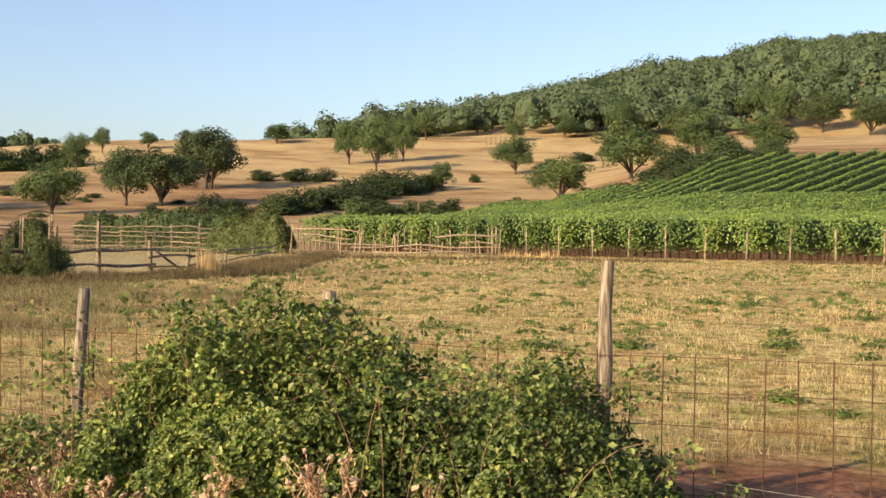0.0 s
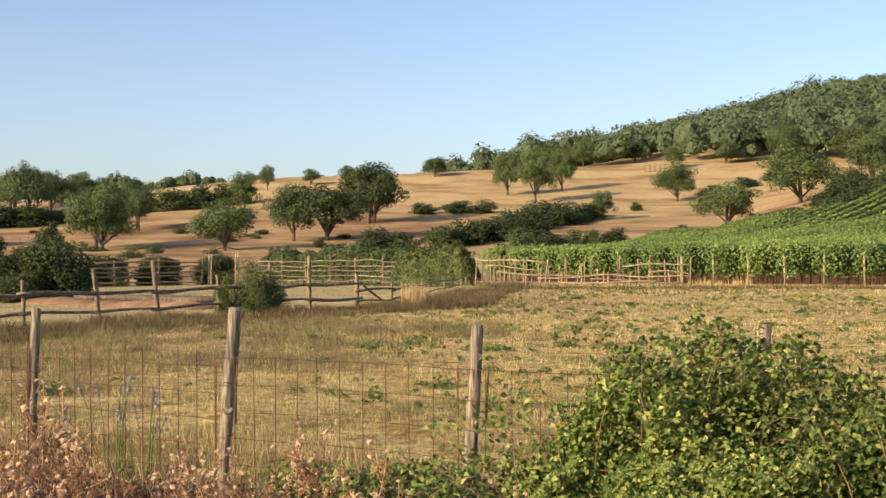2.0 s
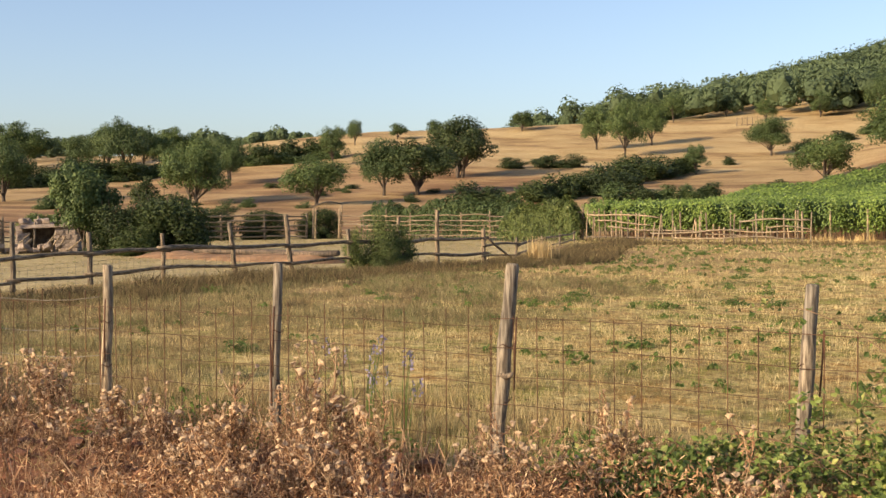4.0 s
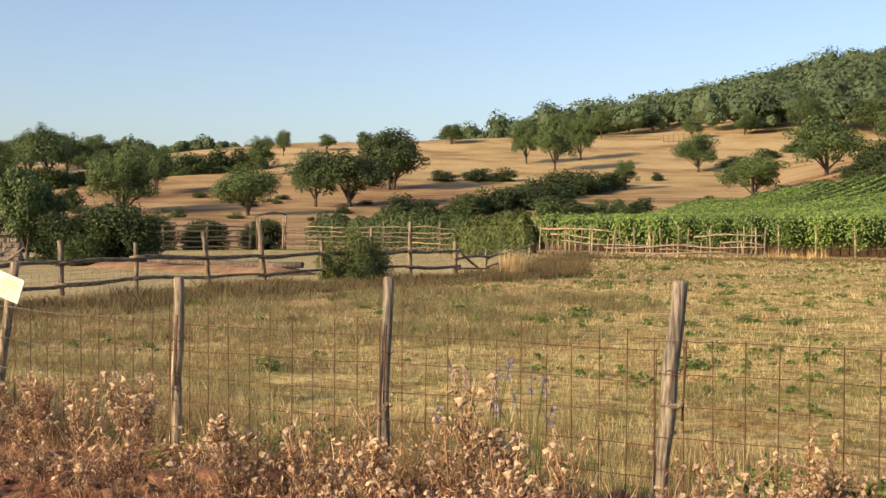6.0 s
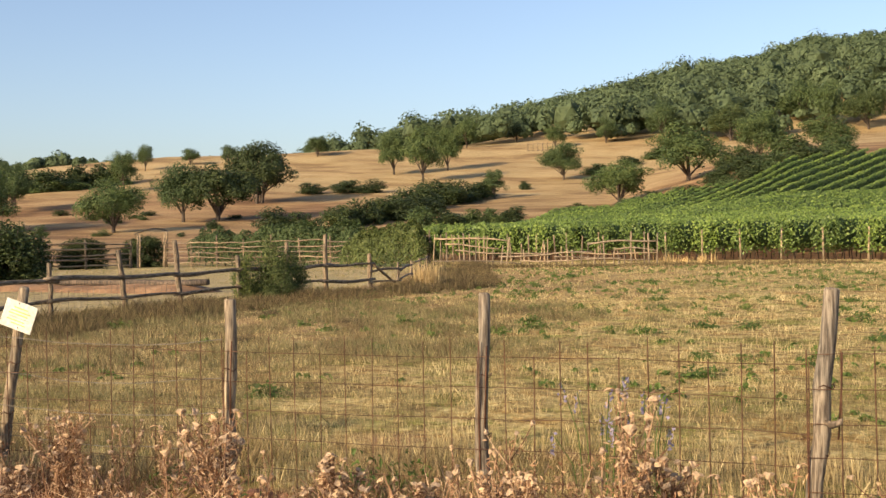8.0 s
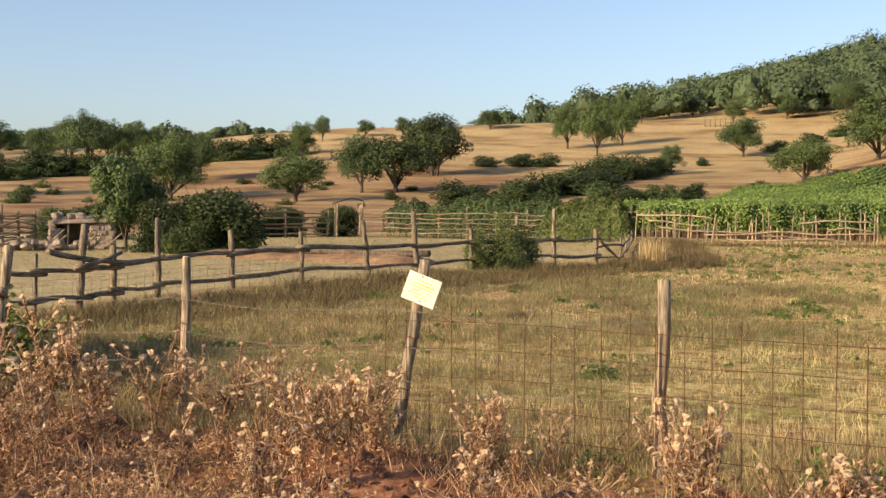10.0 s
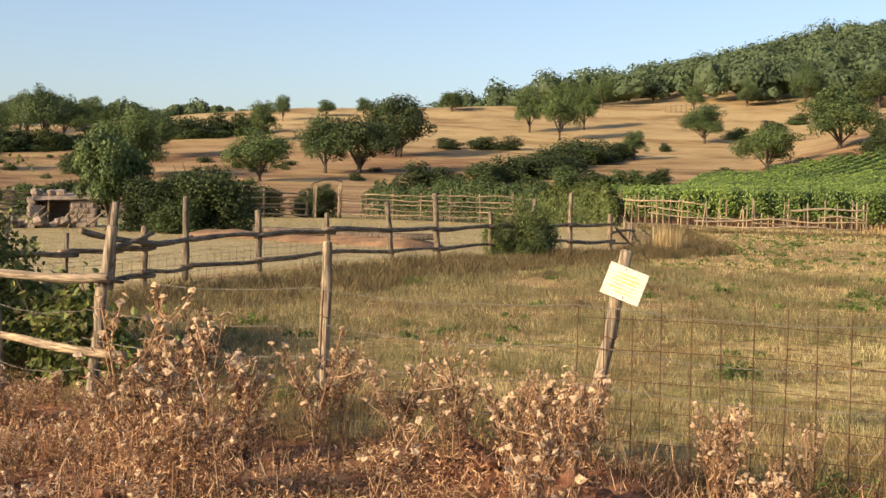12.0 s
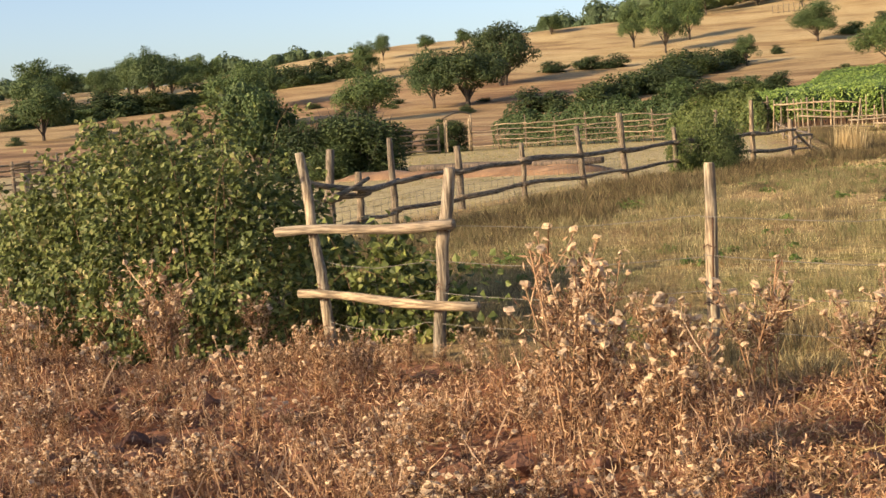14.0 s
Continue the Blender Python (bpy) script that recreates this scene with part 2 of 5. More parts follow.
def ground_material():
    """Earth, straw stubble, farmyard dust and hill pasture, blended by the land-use attribute."""
    mat, nodes, links, bsdf = material("ground")
    zone = nodes.new("ShaderNodeAttribute")
    zone.attribute_name = "land_use"
    sep = nodes.new("ShaderNodeSeparateColor")
    links.new(zone.outputs["Color"], sep.inputs[0])
    fine, mid, big = (noise_node(nodes, links, s, d) for s, d in ((14, 8), (1.3, 6), (0.09, 5)))
    streak = noise_node(nodes, links, 0.06, 7, (1.0, 2.0, 1.0))
    straw = ramp(nodes, [(0.38, (0.16, 0.10, 0.04)), (0.46, (0.33, 0.24, 0.09)), (0.54, (0.43, 0.335, 0.132)), (0.63, (0.57, 0.465, 0.205))])
    links.new(noise_node(nodes, links, 3.6, 9, None, "Object", 0.72).outputs[0], straw.inputs[0])
    green = ramp(nodes, [(0.40, (0.82, 0.66, 0.52)), (0.46, (1, 1, 1)), (0.50, (1, 1, 1)), (0.58, (0.56, 0.68, 0.40))])
    links.new(noise_node(nodes, links, 0.8, 9, None, "Object", 0.72).outputs[0], green.inputs[0])
    field = mix(nodes, links, 1.0, straw.outputs[0], green.outputs[0], "MULTIPLY")
    soil = ramp(nodes, [(0.3, (0.10, 0.04, 0.02)), (0.5, (0.225, 0.097, 0.049)), (0.72, (0.39, 0.205, 0.115))])
    links.new(mid.outputs[0], soil.inputs[0])
    dust = ramp(nodes, [(0.3, (0.29, 0.225, 0.107)), (0.7, (0.46, 0.375, 0.195))])
    links.new(mid.outputs[0], dust.inputs[0])
    gold = ramp(nodes, [(0.36, (0.25, 0.16, 0.073)), (0.46, (0.38, 0.265, 0.122)), (0.58, (0.44, 0.325, 0.158))])
    links.new(streak.outputs[0], gold.inputs[0])
    rust = ramp(nodes, [(0.36, (0.15, 0.088, 0.042)), (0.47, (0.25, 0.142, 0.068)), (0.6, (0.36, 0.235, 0.112))])
    links.new(streak.outputs[0], rust.inputs[0])
    col = mix(nodes, links, sep.outputs[2], field, gold.outputs[0])
    col = mix(nodes, links, zone.outputs["Alpha"], col, rust.outputs[0])
    col = mix(nodes, links, sep.outputs[1], col, dust.outputs[0])
    col = mix(nodes, links, sep.outputs[0], col, soil.outputs[0])
    grain = ramp(nodes, [(0.32, (0.5, 0.5, 0.5)), (0.68, (1.4, 1.4, 1.4))])
    links.new(fine.outputs[0], grain.inputs[0])
    col = mix(nodes, links, 1.0, col, grain.outputs[0], "MULTIPLY")
    tone = ramp(nodes, [(0.3, (0.85, 0.85, 0.85)), (0.7, (1.1, 1.1, 1.1))])
    links.new(big.outputs[0], tone.inputs[0])
    col = mix(nodes, links, 1.0, col, tone.outputs[0], "MULTIPLY")
    links.new(col, bsdf.inputs["Base Color"])
    bsdf.inputs["Roughness"].default_value = 0.95
    bsdf.inputs["Specular IOR Level"].default_value = 0.15
    bp = nodes.new("ShaderNodeBump")
    bp.inputs["Strength"].default_value, bp.inputs["Distance"].default_value = 0.8, 0.03
    links.new(fine.outputs[0], bp.inputs["Height"])
    links.new(bp.outputs[0], bsdf.inputs["Normal"])
    return mat


def field_material(name, stops, scale, through_light=0.25):
    """Field grass whose colour changes from tuft to tuft, and a little from blade to blade."""
    mat, nodes, links, bsdf = material(name)
    geo = nodes.new("ShaderNodeNewGeometry")
    tuft = ramp(nodes, stops)
    links.new(noise_node(nodes, links, scale, 5, None, "Object", 0.75).outputs[0], tuft.inputs[0])
    blade = ramp(nodes, [(0.0, (0.55, 0.55, 0.55)), (1.0, (1.35, 1.35, 1.35))])
    links.new(geo.outputs["Random Per Island"], blade.inputs[0])
    col = mix(nodes, links, 1.0, tuft.outputs[0], blade.outputs[0], "MULTIPLY")
    links.new(col, bsdf.inputs["Base Color"])
    bsdf.inputs["Roughness"].default_value = 0.75
    tr = nodes.new("ShaderNodeBsdfTranslucent")
    links.new(col, tr.inputs["Color"])
    ms = nodes.new("ShaderNodeMixShader")
    ms.inputs[0].default_value = through_light
    links.new(bsdf.outputs[0], ms.inputs[1])
    links.new(tr.outputs[0], ms.inputs[2])
    links.new(ms.outputs[0], nodes["Material Output"].inputs["Surface"])
    return mat


M_GROUND = ground_material()
M_FIELD = field_material("field_stubble", [(0.36, (0.16, 0.105, 0.047)), (0.44, (0.37, 0.27, 0.12)), (0.52, (0.53, 0.415, 0.19)), (0.59, (0.63, 0.52, 0.27)), (0.65, (0.29, 0.265, 0.095)), (0.72, (0.13, 0.165, 0.048))], 1.7)
M_RANK = field_material("rank_grass", [(0.36, (0.08, 0.06, 0.028)), (0.45, (0.19, 0.14, 0.064)), (0.53, (0.15, 0.148, 0.055)), (0.61, (0.36, 0.29, 0.14)), (0.7, (0.085, 0.13, 0.038))], 1.1)
M_CLOD = rough_material("earth_clod", [(0.3, (0.075, 0.03, 0.016)), (0.55, (0.18, 0.078, 0.04)), (0.75, (0.33, 0.18, 0.10))], 6, 0.8)
M_POST = wood_material("weathered_post", (0.17, 0.135, 0.093), (0.42, 0.36, 0.26))
POLE_TONES, PALE_TONES = ((0.115, 0.088, 0.058), (0.35, 0.28, 0.19)), ((0.22, 0.17, 0.11), (0.48, 0.39, 0.265))
M_POLE = wood_material("grey_pole", *POLE_TONES, 0.8)
M_POLE_Y = wood_material("grey_rail", *POLE_TONES, 0.8, (7, 0.55, 7))
M_POLE_X = wood_material("grey_cross_rail", *POLE_TONES, 0.8, (0.55, 7, 7))
M_PALE = wood_material("pale_pole", *PALE_TONES, 0.8)
M_PALE_X = wood_material("pale_rail", *PALE_TONES, 0.8, (0.55, 7, 7))
M_BARK = wood_material("bark", (0.05, 0.04, 0.03), (0.15, 0.115, 0.085), 0.3)
M_RUST = rough_material("rusty_wire", [(0.35, (0.06, 0.026, 0.014)), (0.65, (0.17, 0.08, 0.04))], 12, 0.3, 0.75, 0.35)
M_WIRE = rough_material("grey_wire", [(0.3, (0.14, 0.125, 0.10)), (0.7, (0.28, 0.25, 0.20))], 12, 0.2, 0.6, 0.5)
M_STONE = rough_material("field_stone", [(0.3, (0.13, 0.10, 0.08)), (0.55, (0.28, 0.22, 0.17)), (0.75, (0.44, 0.36, 0.28))], 3.0, 0.8)
M_SOIL = rough_material("red_earth", [(0.3, (0.13, 0.07, 0.035)), (0.6, (0.25, 0.145, 0.072)), (0.8, (0.36, 0.225, 0.12))], 1.2, 0.8)
M_TREE = leaf_material("tree_leaves", [(0.0, (0.042, 0.076, 0.028)), (0.5, (0.076, 0.122, 0.043)), (1.0, (0.125, 0.17, 0.062))], 0.2, 0.65, 0.3)
M_DARK = leaf_material("dark_leaves", [(0.0, (0.026, 0.046, 0.017)), (0.6, (0.050, 0.078, 0.027)), (1.0, (0.09, 0.118, 0.042))], 0.18, 0.65, 0.3)
# Ridge leaves are greyer, bluer and flatter: distance haze put into their colour.
M_HAZED_WOOD = leaf_material("hazed_woodland_leaves", [(0.0, (0.07, 0.108, 0.06)), (0.5, (0.086, 0.128, 0.072)), (1.0, (0.103, 0.148, 0.084))], 0.25, 0.8, 0.06)
M_VINE = leaf_material("vine_leaves", [(0.0, (0.065, 0.115, 0.025)), (0.5, (0.13, 0.205, 0.043)), (1.0, (0.21, 0.29, 0.07))], 0.12, 0.5, 0.2)
# Solid core of the vine rows; its dark green paints the shade inside.
M_VINE_CORE = rough_material("vine_core_shade", [(0.35, (0.03, 0.055, 0.012)), (0.65, (0.075, 0.125, 0.022))], 5.0, 0.8)
M_BRAMBLE = leaf_material("bramble_leaves", [(0.0, (0.04, 0.072, 0.02)), (0.5, (0.125, 0.185, 0.048)), (0.85, (0.22, 0.29, 0.08)), (1.0, (0.38, 0.39, 0.14))], 0.3, 0.5, 2.2)
M_WEED = leaf_material("weed_leaves", [(0.0, (0.06, 0.115, 0.026)), (1.0, (0.16, 0.23, 0.062))], 0.35, 0.6, 2)
M_STRAW = leaf_material("straw_blades", [(0.0, (0.24, 0.18, 0.08)), (0.4, (0.45, 0.35, 0.16)), (0.72, (0.60, 0.49, 0.26)), (0.85, (0.24, 0.26, 0.085)), (1.0, (0.12, 0.17, 0.04))], 0.3, 0.7, 0.6)
M_BROWN = leaf_material("brown_grass", [(0.0, (0.06, 0.045, 0.024)), (0.6, (0.135, 0.10, 0.052)), (0.9, (0.27, 0.21, 0.115)), (1.0, (0.09, 0.108, 0.037))], 0.25, 0.7, 0.5)
M_DRY = leaf_material("dry_grass", [(0.0, (0.19, 0.13, 0.065)), (0.6, (0.34, 0.25, 0.125)), (1.0, (0.50, 0.40, 0.22))], 0.35, 0.7, 0.6)
M_GREENGRASS = leaf_material("green_grass", [(0.0, (0.10, 0.095, 0.035)), (0.5, (0.20, 0.175, 0.075)), (1.0, (0.36, 0.29, 0.14))], 0.3, 0.7, 0.6)
M_THISTLE = leaf_material("dry_thistle", [(0.0, (0.15, 0.074, 0.044)), (0.5, (0.41, 0.245, 0.15)), (1.0, (0.72, 0.53, 0.37))], 0.3, 0.75, 3)
M_HEAD = leaf_material("thistle_down", [(0.0, (0.42, 0.28, 0.18)), (0.6, (0.60, 0.45, 0.32)), (1.0, (0.74, 0.62, 0.47))], 0.3, 0.8, 30)
M_REED = leaf_material("pale_reed", [(0.0, (0.42, 0.29, 0.13)), (1.0, (0.74, 0.58, 0.33))], 0.3, 0.7, 2)
M_FLOWER = leaf_material("lilac_petals", [(0.0, (0.22, 0.20, 0.36)), (1.0, (0.42, 0.38, 0.56))], 0.3, 0.7, 2)
M_POPPY = leaf_material("red_petals", [(0.0, (0.55, 0.05, 0.02)), (1.0, (0.75, 0.12, 0.05))], 0.3, 0.6, 2)


# ---- ground ----
def build_ground():
    radii = np.concatenate([[0.005, 0.3], np.geomspace(0.6, 3800, 210)])
    deg = np.concatenate([np.linspace(-75, 75, 430), np.linspace(75, 285, 90)[1:-1]])
    ph = np.radians(deg)
    R, P = np.meshgrid(radii, ph, indexing="ij")
    x, y = -5 - R * np.sin(P), R * np.cos(P)
    z = height(x, y)
    z[-1] -= 60
    n, m = R.shape
    v = np.stack([x, y, z], -1).reshape(-1, 3)
    i, j = np.meshgrid(np.arange(n - 1), np.arange(m), indexing="ij")
    k = (j + 1) % m
    f = np.stack([i * m + j, i * m + k, (i + 1) * m + k, (i + 1) * m + j], -1).reshape(-1, 4)
    me = quick_mesh("ground", v, f, True)
    x, y = v[:, 0], v[:, 1]
    r = np.hypot(x + 5, y)
    jag = vnoise(x, y, 0.8, 21) - 0.5 + 0.7 * (vnoise(x, y, 0.25, 22) - 0.5)
    soil = np.clip((7.15 - y + 0.9 * jag) / 0.5, 0, 1)
    soil = np.maximum(soil, np.clip(1.7 - np.hypot((x - 0.1) / 1.1, (y - 8.2) / 1.0) + 0.5 * jag, 0, 1))
    soil = np.maximum(soil, 0.75 * np.clip(0.7 - np.abs(y - 8.7) / 0.8 + 1.5 * jag, 0, 1) * np.clip((x + 13) / 2, 0, 1))
    vine = np.clip((y - (58.0 - 0.41 * (x + 1.1))) / 1.5, 0, 1) * np.clip((x + 40) / 4, 0, 1) * np.clip((180 - r) / 6, 0, 1) * np.clip((x + 66 - 0.16 * np.clip(y - 120, 0, 99)) / 6, 0, 1)
    soil = np.maximum(soil, vine * 0.75)
    side = np.interp(y, [6, 24, 29.2, 33.5, 53.8, 54.4, 58, 70], [-22.6, -22.5, -21.3, -21.0, -28.5, -28.6, -31, -46])
    yard = np.clip((side - x) / 1.2, 0, 1) * np.clip((62 - y) / 6, 0, 1) * np.clip((y - 4) / 3, 0, 1)
    hill = np.clip((r - 75) / 25 + jag * 0.5, 0, 1)
    rust = np.clip((vnoise(x, y * 1.7, 60, 23) - 0.35) * 4, 0, 1) * hill * np.clip((300 - r) / 60, 0, 1)
    rust = np.maximum(rust, hill * np.clip((-55 - x) / 30, 0, 1) * np.clip((250 - r) / 50, 0, 1) * (0.45 + 0.6 * vnoise(x, y, 18, 24)))
    rust = np.maximum(rust, hill * np.clip((205 - r) / 40, 0, 1) * np.clip((vnoise(x, y * 1.5, 26, 27) - 0.2) * 1.8, 0, 0.9))
    rust = np.maximum(rust, np.clip((-10.5 - x + 5 * (vnoise(x, y, 5, 28) - 0.5)) / 6, 0, 1) * np.clip((60 - r) / 10, 0, 1) * (0.25 + 0.6 * vnoise(x, y, 1.6, 29)))
    at = me.attributes.new("land_use", "FLOAT_COLOR", "POINT")
    at.data.foreach_set("color", np.stack([soil, yard, hill, rust], 1).astype(np.float32).ravel())
    tagged(part("ground", me, M_GROUND), "dry ground with red verge earth, straw stubble and golden hill pasture", "ground", kind="structure")


build_ground()


# ---- trees and shrubs ----
def clump_cloud(count, clumps, spread_xy, spread_z, centre_z, clump_r, seed, dome=False):
    """Places and outward ways of leaves in an uneven crown of clumps; a dome reaches to the ground."""
    g = np.random.default_rng(seed)
    d = unit(g.normal(size=(clumps, 3)))
    if dome:
        d[:, 2] = np.abs(d[:, 2])
    c = d * (g.uniform(0.12, 1.0, (clumps, 1)) ** 0.55) * [spread_xy, spread_xy, spread_z]
    low = c[:, 2] < 0
    c[low, 2] *= 0.85
    if not dome:
        c[low, :2] = unit(c[low, :2]) * spread_xy * np.sqrt(g.uniform(0.1, 0.95, (int(low.sum()), 1)))
    c[:, :2] += 0.16 * spread_xy * np.sin(g.uniform(0, 6.3, 2) + c[:, 2:3] * 1.1)
    c = c + [0, 0, centre_z]
    rad = clump_r * g.uniform(0.55, 1.35, clumps)
    share = rad ** 2
    pick = g.choice(clumps, count, p=share / share.sum())
    o = unit(g.normal(size=(count, 3)))
    p = c[pick] + o * (rad[pick] * g.uniform(0.55, 1.1, count))[:, None] * [1, 1, 0.8]
    return p, o * 0.8 + unit(p - [0, 0, centre_z]) * 0.5 + [0, 0, 0.2], c


def tree(label, mat, seed, leaves=3600, leaf=0.34, trunk_h=0.3, name="oak_tree", slim=1.0, group="trees on the hillside", fork=1):
    """A tree one unit tall and about one wide: trunk, limbs, crown."""
    random.seed(seed)
    S = 10.0
    th = thing(name, label, "tree", group=group)
    wood = Shape()
    cz, sz = S * (trunk_h + 1) / 2, S * (1 - trunk_h) / 2 - 0.8
    p, o, c = clump_cloud(int(leaves * 3.4), 95, S * 0.5 * slim - 0.95, sz, cz, 1.15, seed)
    for k in range(fork):
        off = (k - (fork - 1) / 2) * 0.9
        top = Vector((off * 1.6 + random.uniform(-0.4, 0.4), random.uniform(-0.4, 0.4), cz))
        wood.tube([(off * 0.5, 0, -0.3), (off * 0.7, 0.05, S * trunk_h * 0.5), top * 0.75, top], [0.34, 0.25, 0.2, 0.1], 8, 0.12)
        for q in c[random.sample(range(len(c)), 9)]:
            q = Vector(q)
            q.z = max(q.z, S * trunk_h * 1.5)
            a = Vector((off, 0, S * trunk_h * random.uniform(0.7, 1.1)))
            wood.tube([a, a.lerp(q, 0.5) + Vector((0, 0, 0.3)), q], [0.13, 0.08, 0.03], 5, 0.1, False)
    t = part("trunk", wood.mesh("trunk"), M_BARK, th)
    cr = part("crown", sprig_mesh("crown", p, o, leaf * 0.62, 0.5), mat, th)
    for ob in (t, cr):
        ob.matrix_basis = Matrix.Scale(1 / S, 4)
    return th


def bush(label, mat, seed, leaves=4600, leaf=0.15, name="bush", group="scrub on the hillside", near=False):
    """A shrub one unit tall and one wide that reaches to the ground; near ones have folded leaves."""
    random.seed(seed)
    S = 4.0
    th = thing(name, label, "bush", group=group)
    p, o, c = clump_cloud(leaves, 46, S * 0.36, S * 0.80, 0.1, 0.62, seed, True)
    p[:, 2] = np.maximum(p[:, 2], 0.02)
    wood = Shape()
    for q in c[:9]:
        wood.tube([(0, 0, -0.1), Vector(q) * 0.5 + Vector((0, 0, 0.2)), q], [0.09, 0.06, 0.02], 5, 0.1, False)
    if near:
        for q in c[9:30]:
            q = Vector(q)
            wood.tube([q * 0.4, q * 0.8, q * 1.22 + Vector((0, 0, 0.3))], [0.03, 0.022, 0.01], 4, 0.1, False)
    t = part("stem", wood.mesh("stem"), M_BARK, th)
    cr = part("foliage", leaf_mesh("foliage", p, o, leaf * 1.2, leaf, 0.6) if near else sprig_mesh("foliage", p, o, leaf, 0.55), mat, th)
    for ob in (t, cr):
        ob.matrix_basis = Matrix.Scale(1 / S, 4)
    return th


def settle(x, y, wide, tall, turn, sink=0.0):
    return pose(x, y, ground_z(x, y) - sink, 0, 0, turn) @ Matrix.Diagonal((wide, wide, tall, 1))


def plant_out(kinds, rows, seed):
    """One built plant of each kind, then copies, at rows of x, y, height, width."""
    g = random.Random(seed)
    used = {}
    for n, (x, y, tall, wide, *kind) in enumerate(rows):
        k = kind[0] if kind else n % len(kinds)
        m = settle(x, y, wide, tall, g.uniform(0, 360), 0.03 * tall)
        if k not in used:
            used[k] = (wide, wide, tall)
            kinds[k].matrix_basis = m
        else:
            copy_thing(kinds[k], m @ Matrix.Diagonal((*(1 / s for s in used[k]), 1)))
    for k, ob in enumerate(kinds):
        if k not in used:
            for o in (*ob.children_recursive, ob):
                bpy.data.objects.remove(o)


oaks = [tree("green broadleaf tree with short trunk in dry pasture", M_TREE, 11, 3800, 0.34, 0.1),
        tree("rounded green tree with bare trunk on golden hillside", M_TREE, 12, 3600, 0.34, 0.16),
        tree("dark green spreading tree standing in dry pasture", M_DARK, 13, 4600, 0.34, 0.12),
        tree("dark green fork-trunked tree leaning over dry pasture", M_DARK, 14, 4200, 0.34, 0.12, fork=2),
        tree("slim green tree with thin trunk on the dry slope", M_TREE, 15, 3000, 0.34, 0.2)]
plant_out(oaks, [(x, y, 1.1 * h, 1.2 * w, k) for x, y, h, w, k in [(-112.9, 167.3, 9.9, 12.6, 2), (-117.2, 163.8, 9.2, 8.0, 1), (-114.3, 142.3, 7.6, 9.2, 0), (-168.8, 217.5, 8.9, 6.2, 4),
                 (-126.8, 203.5, 11.9, 12.6, 3), (-168.6, 182.8, 9.2, 7.4, 4), (-142.0, 144.4, 9.9, 9.4, 0), (-193.5, 259.4, 6.8, 4.2, 4),
                 (-189.8, 274.1, 4.4, 4.8, 1), (-181.5, 279.8, 5.0, 4.4, 1), (-165.1, 299.6, 5.8, 7.2, 0), (-126.4, 265.7, 10.4, 7.4, 1),
                 (-113.8, 253.6, 12.7, 8.4, 1), (-117.2, 277.5, 10.3, 7.4, 1), (-82.7, 260.8, 8.3, 9.0, 1), (-54.9, 199.0, 7.6, 9.8, 0),
                 (-46.2, 214.1, 10.5, 12.4, 0), (-31.5, 196.7, 9.0, 8.0, 0), (-85.0, 221.3, 5.7, 4.2, 4), (-23.1, 216.9, 6.4, 8.6, 0)]], 3)
oaks = [tree("green broadleaf tree with short trunk in dry pasture", M_TREE, 16, 3600, 0.34, 0.1),
        tree("tall green tree with bare trunk above dry pasture", M_TREE, 17, 3200, 0.34, 0.25)]
plant_out(oaks, [(x, y, 1.1 * h, 1.2 * w, k) for x, y, h, w, k in [(-270.6, 214.1, 12.8, 14.0, 0), (-178.5, 136.8, 10.9, 9.5, 0), (-301.8, 259.9, 7.5, 9.0, 1), (-229.5, 207.2, 12.0, 8.5, 1), (-207.5, 191.4, 13.5, 9.5, 1),
                 (-224.0, 213.5, 11.0, 8.0, 1), (-220.7, 216.8, 8.5, 7.0, 1), (-136.0, 139.5, 10.3, 9.0, 0), (-164.3, 178.6, 7.4, 5.2, 1), (-254.0, 228.0, 10.0, 11.0, 1),
                 (-260.0, 243.0, 10.0, 11.0, 0), (-238.0, 239.0, 9.0, 9.0, 0), (-248.0, 215.0, 9.0, 8.0, 0), (-286.0, 224.0, 10.0, 10.0, 1)]], 4)
shrubs = [bush("dense dark green shrub in dry pasture", M_DARK, 31), bush("rounded dark green shrub in dry pasture", M_DARK, 32), bush("low dark green scrub on golden slope", M_DARK, 33)]
plant_out(shrubs, [(x, y, 1.2 * h, 1.25 * w) for x, y, h, w in ((-89.1, 144.4, 3.4, 6.0), (-86.0, 145.6, 3.0, 5.0), (-119.5, 228.0, 3.0, 7.0), (-115.0, 229.5, 2.8, 6.0), (-126.8, 224.4, 2.6, 6.4), (-86.0, 157.8, 3.6, 6.0),
                   (-85.7, 162.7, 3.8, 6.4), (-85.8, 168.9, 3.8, 6.6), (-85.8, 175.0, 4.0, 7.0), (-87.2, 184.8, 4.2, 7.4), (-89.5, 197.2, 4.4, 8.0), (-90.3, 207.1, 4.6, 8.4), (-89.5, 213.4, 4.2, 8.0),
                   (-88.4, 219.7, 3.6, 7.6), (-88.7, 226.7, 3.2, 6.4), (-92.6, 208.5, 4.4, 8.0), (-82.0, 171.0, 3.6, 6.0), (-83.0, 180.0, 3.8, 6.6))], 5)
shrubs = [bush("grey-green shrub beside the vineyard", M_TREE, 34), bush("dark scrub along the vineyard edge", M_DARK, 35)]
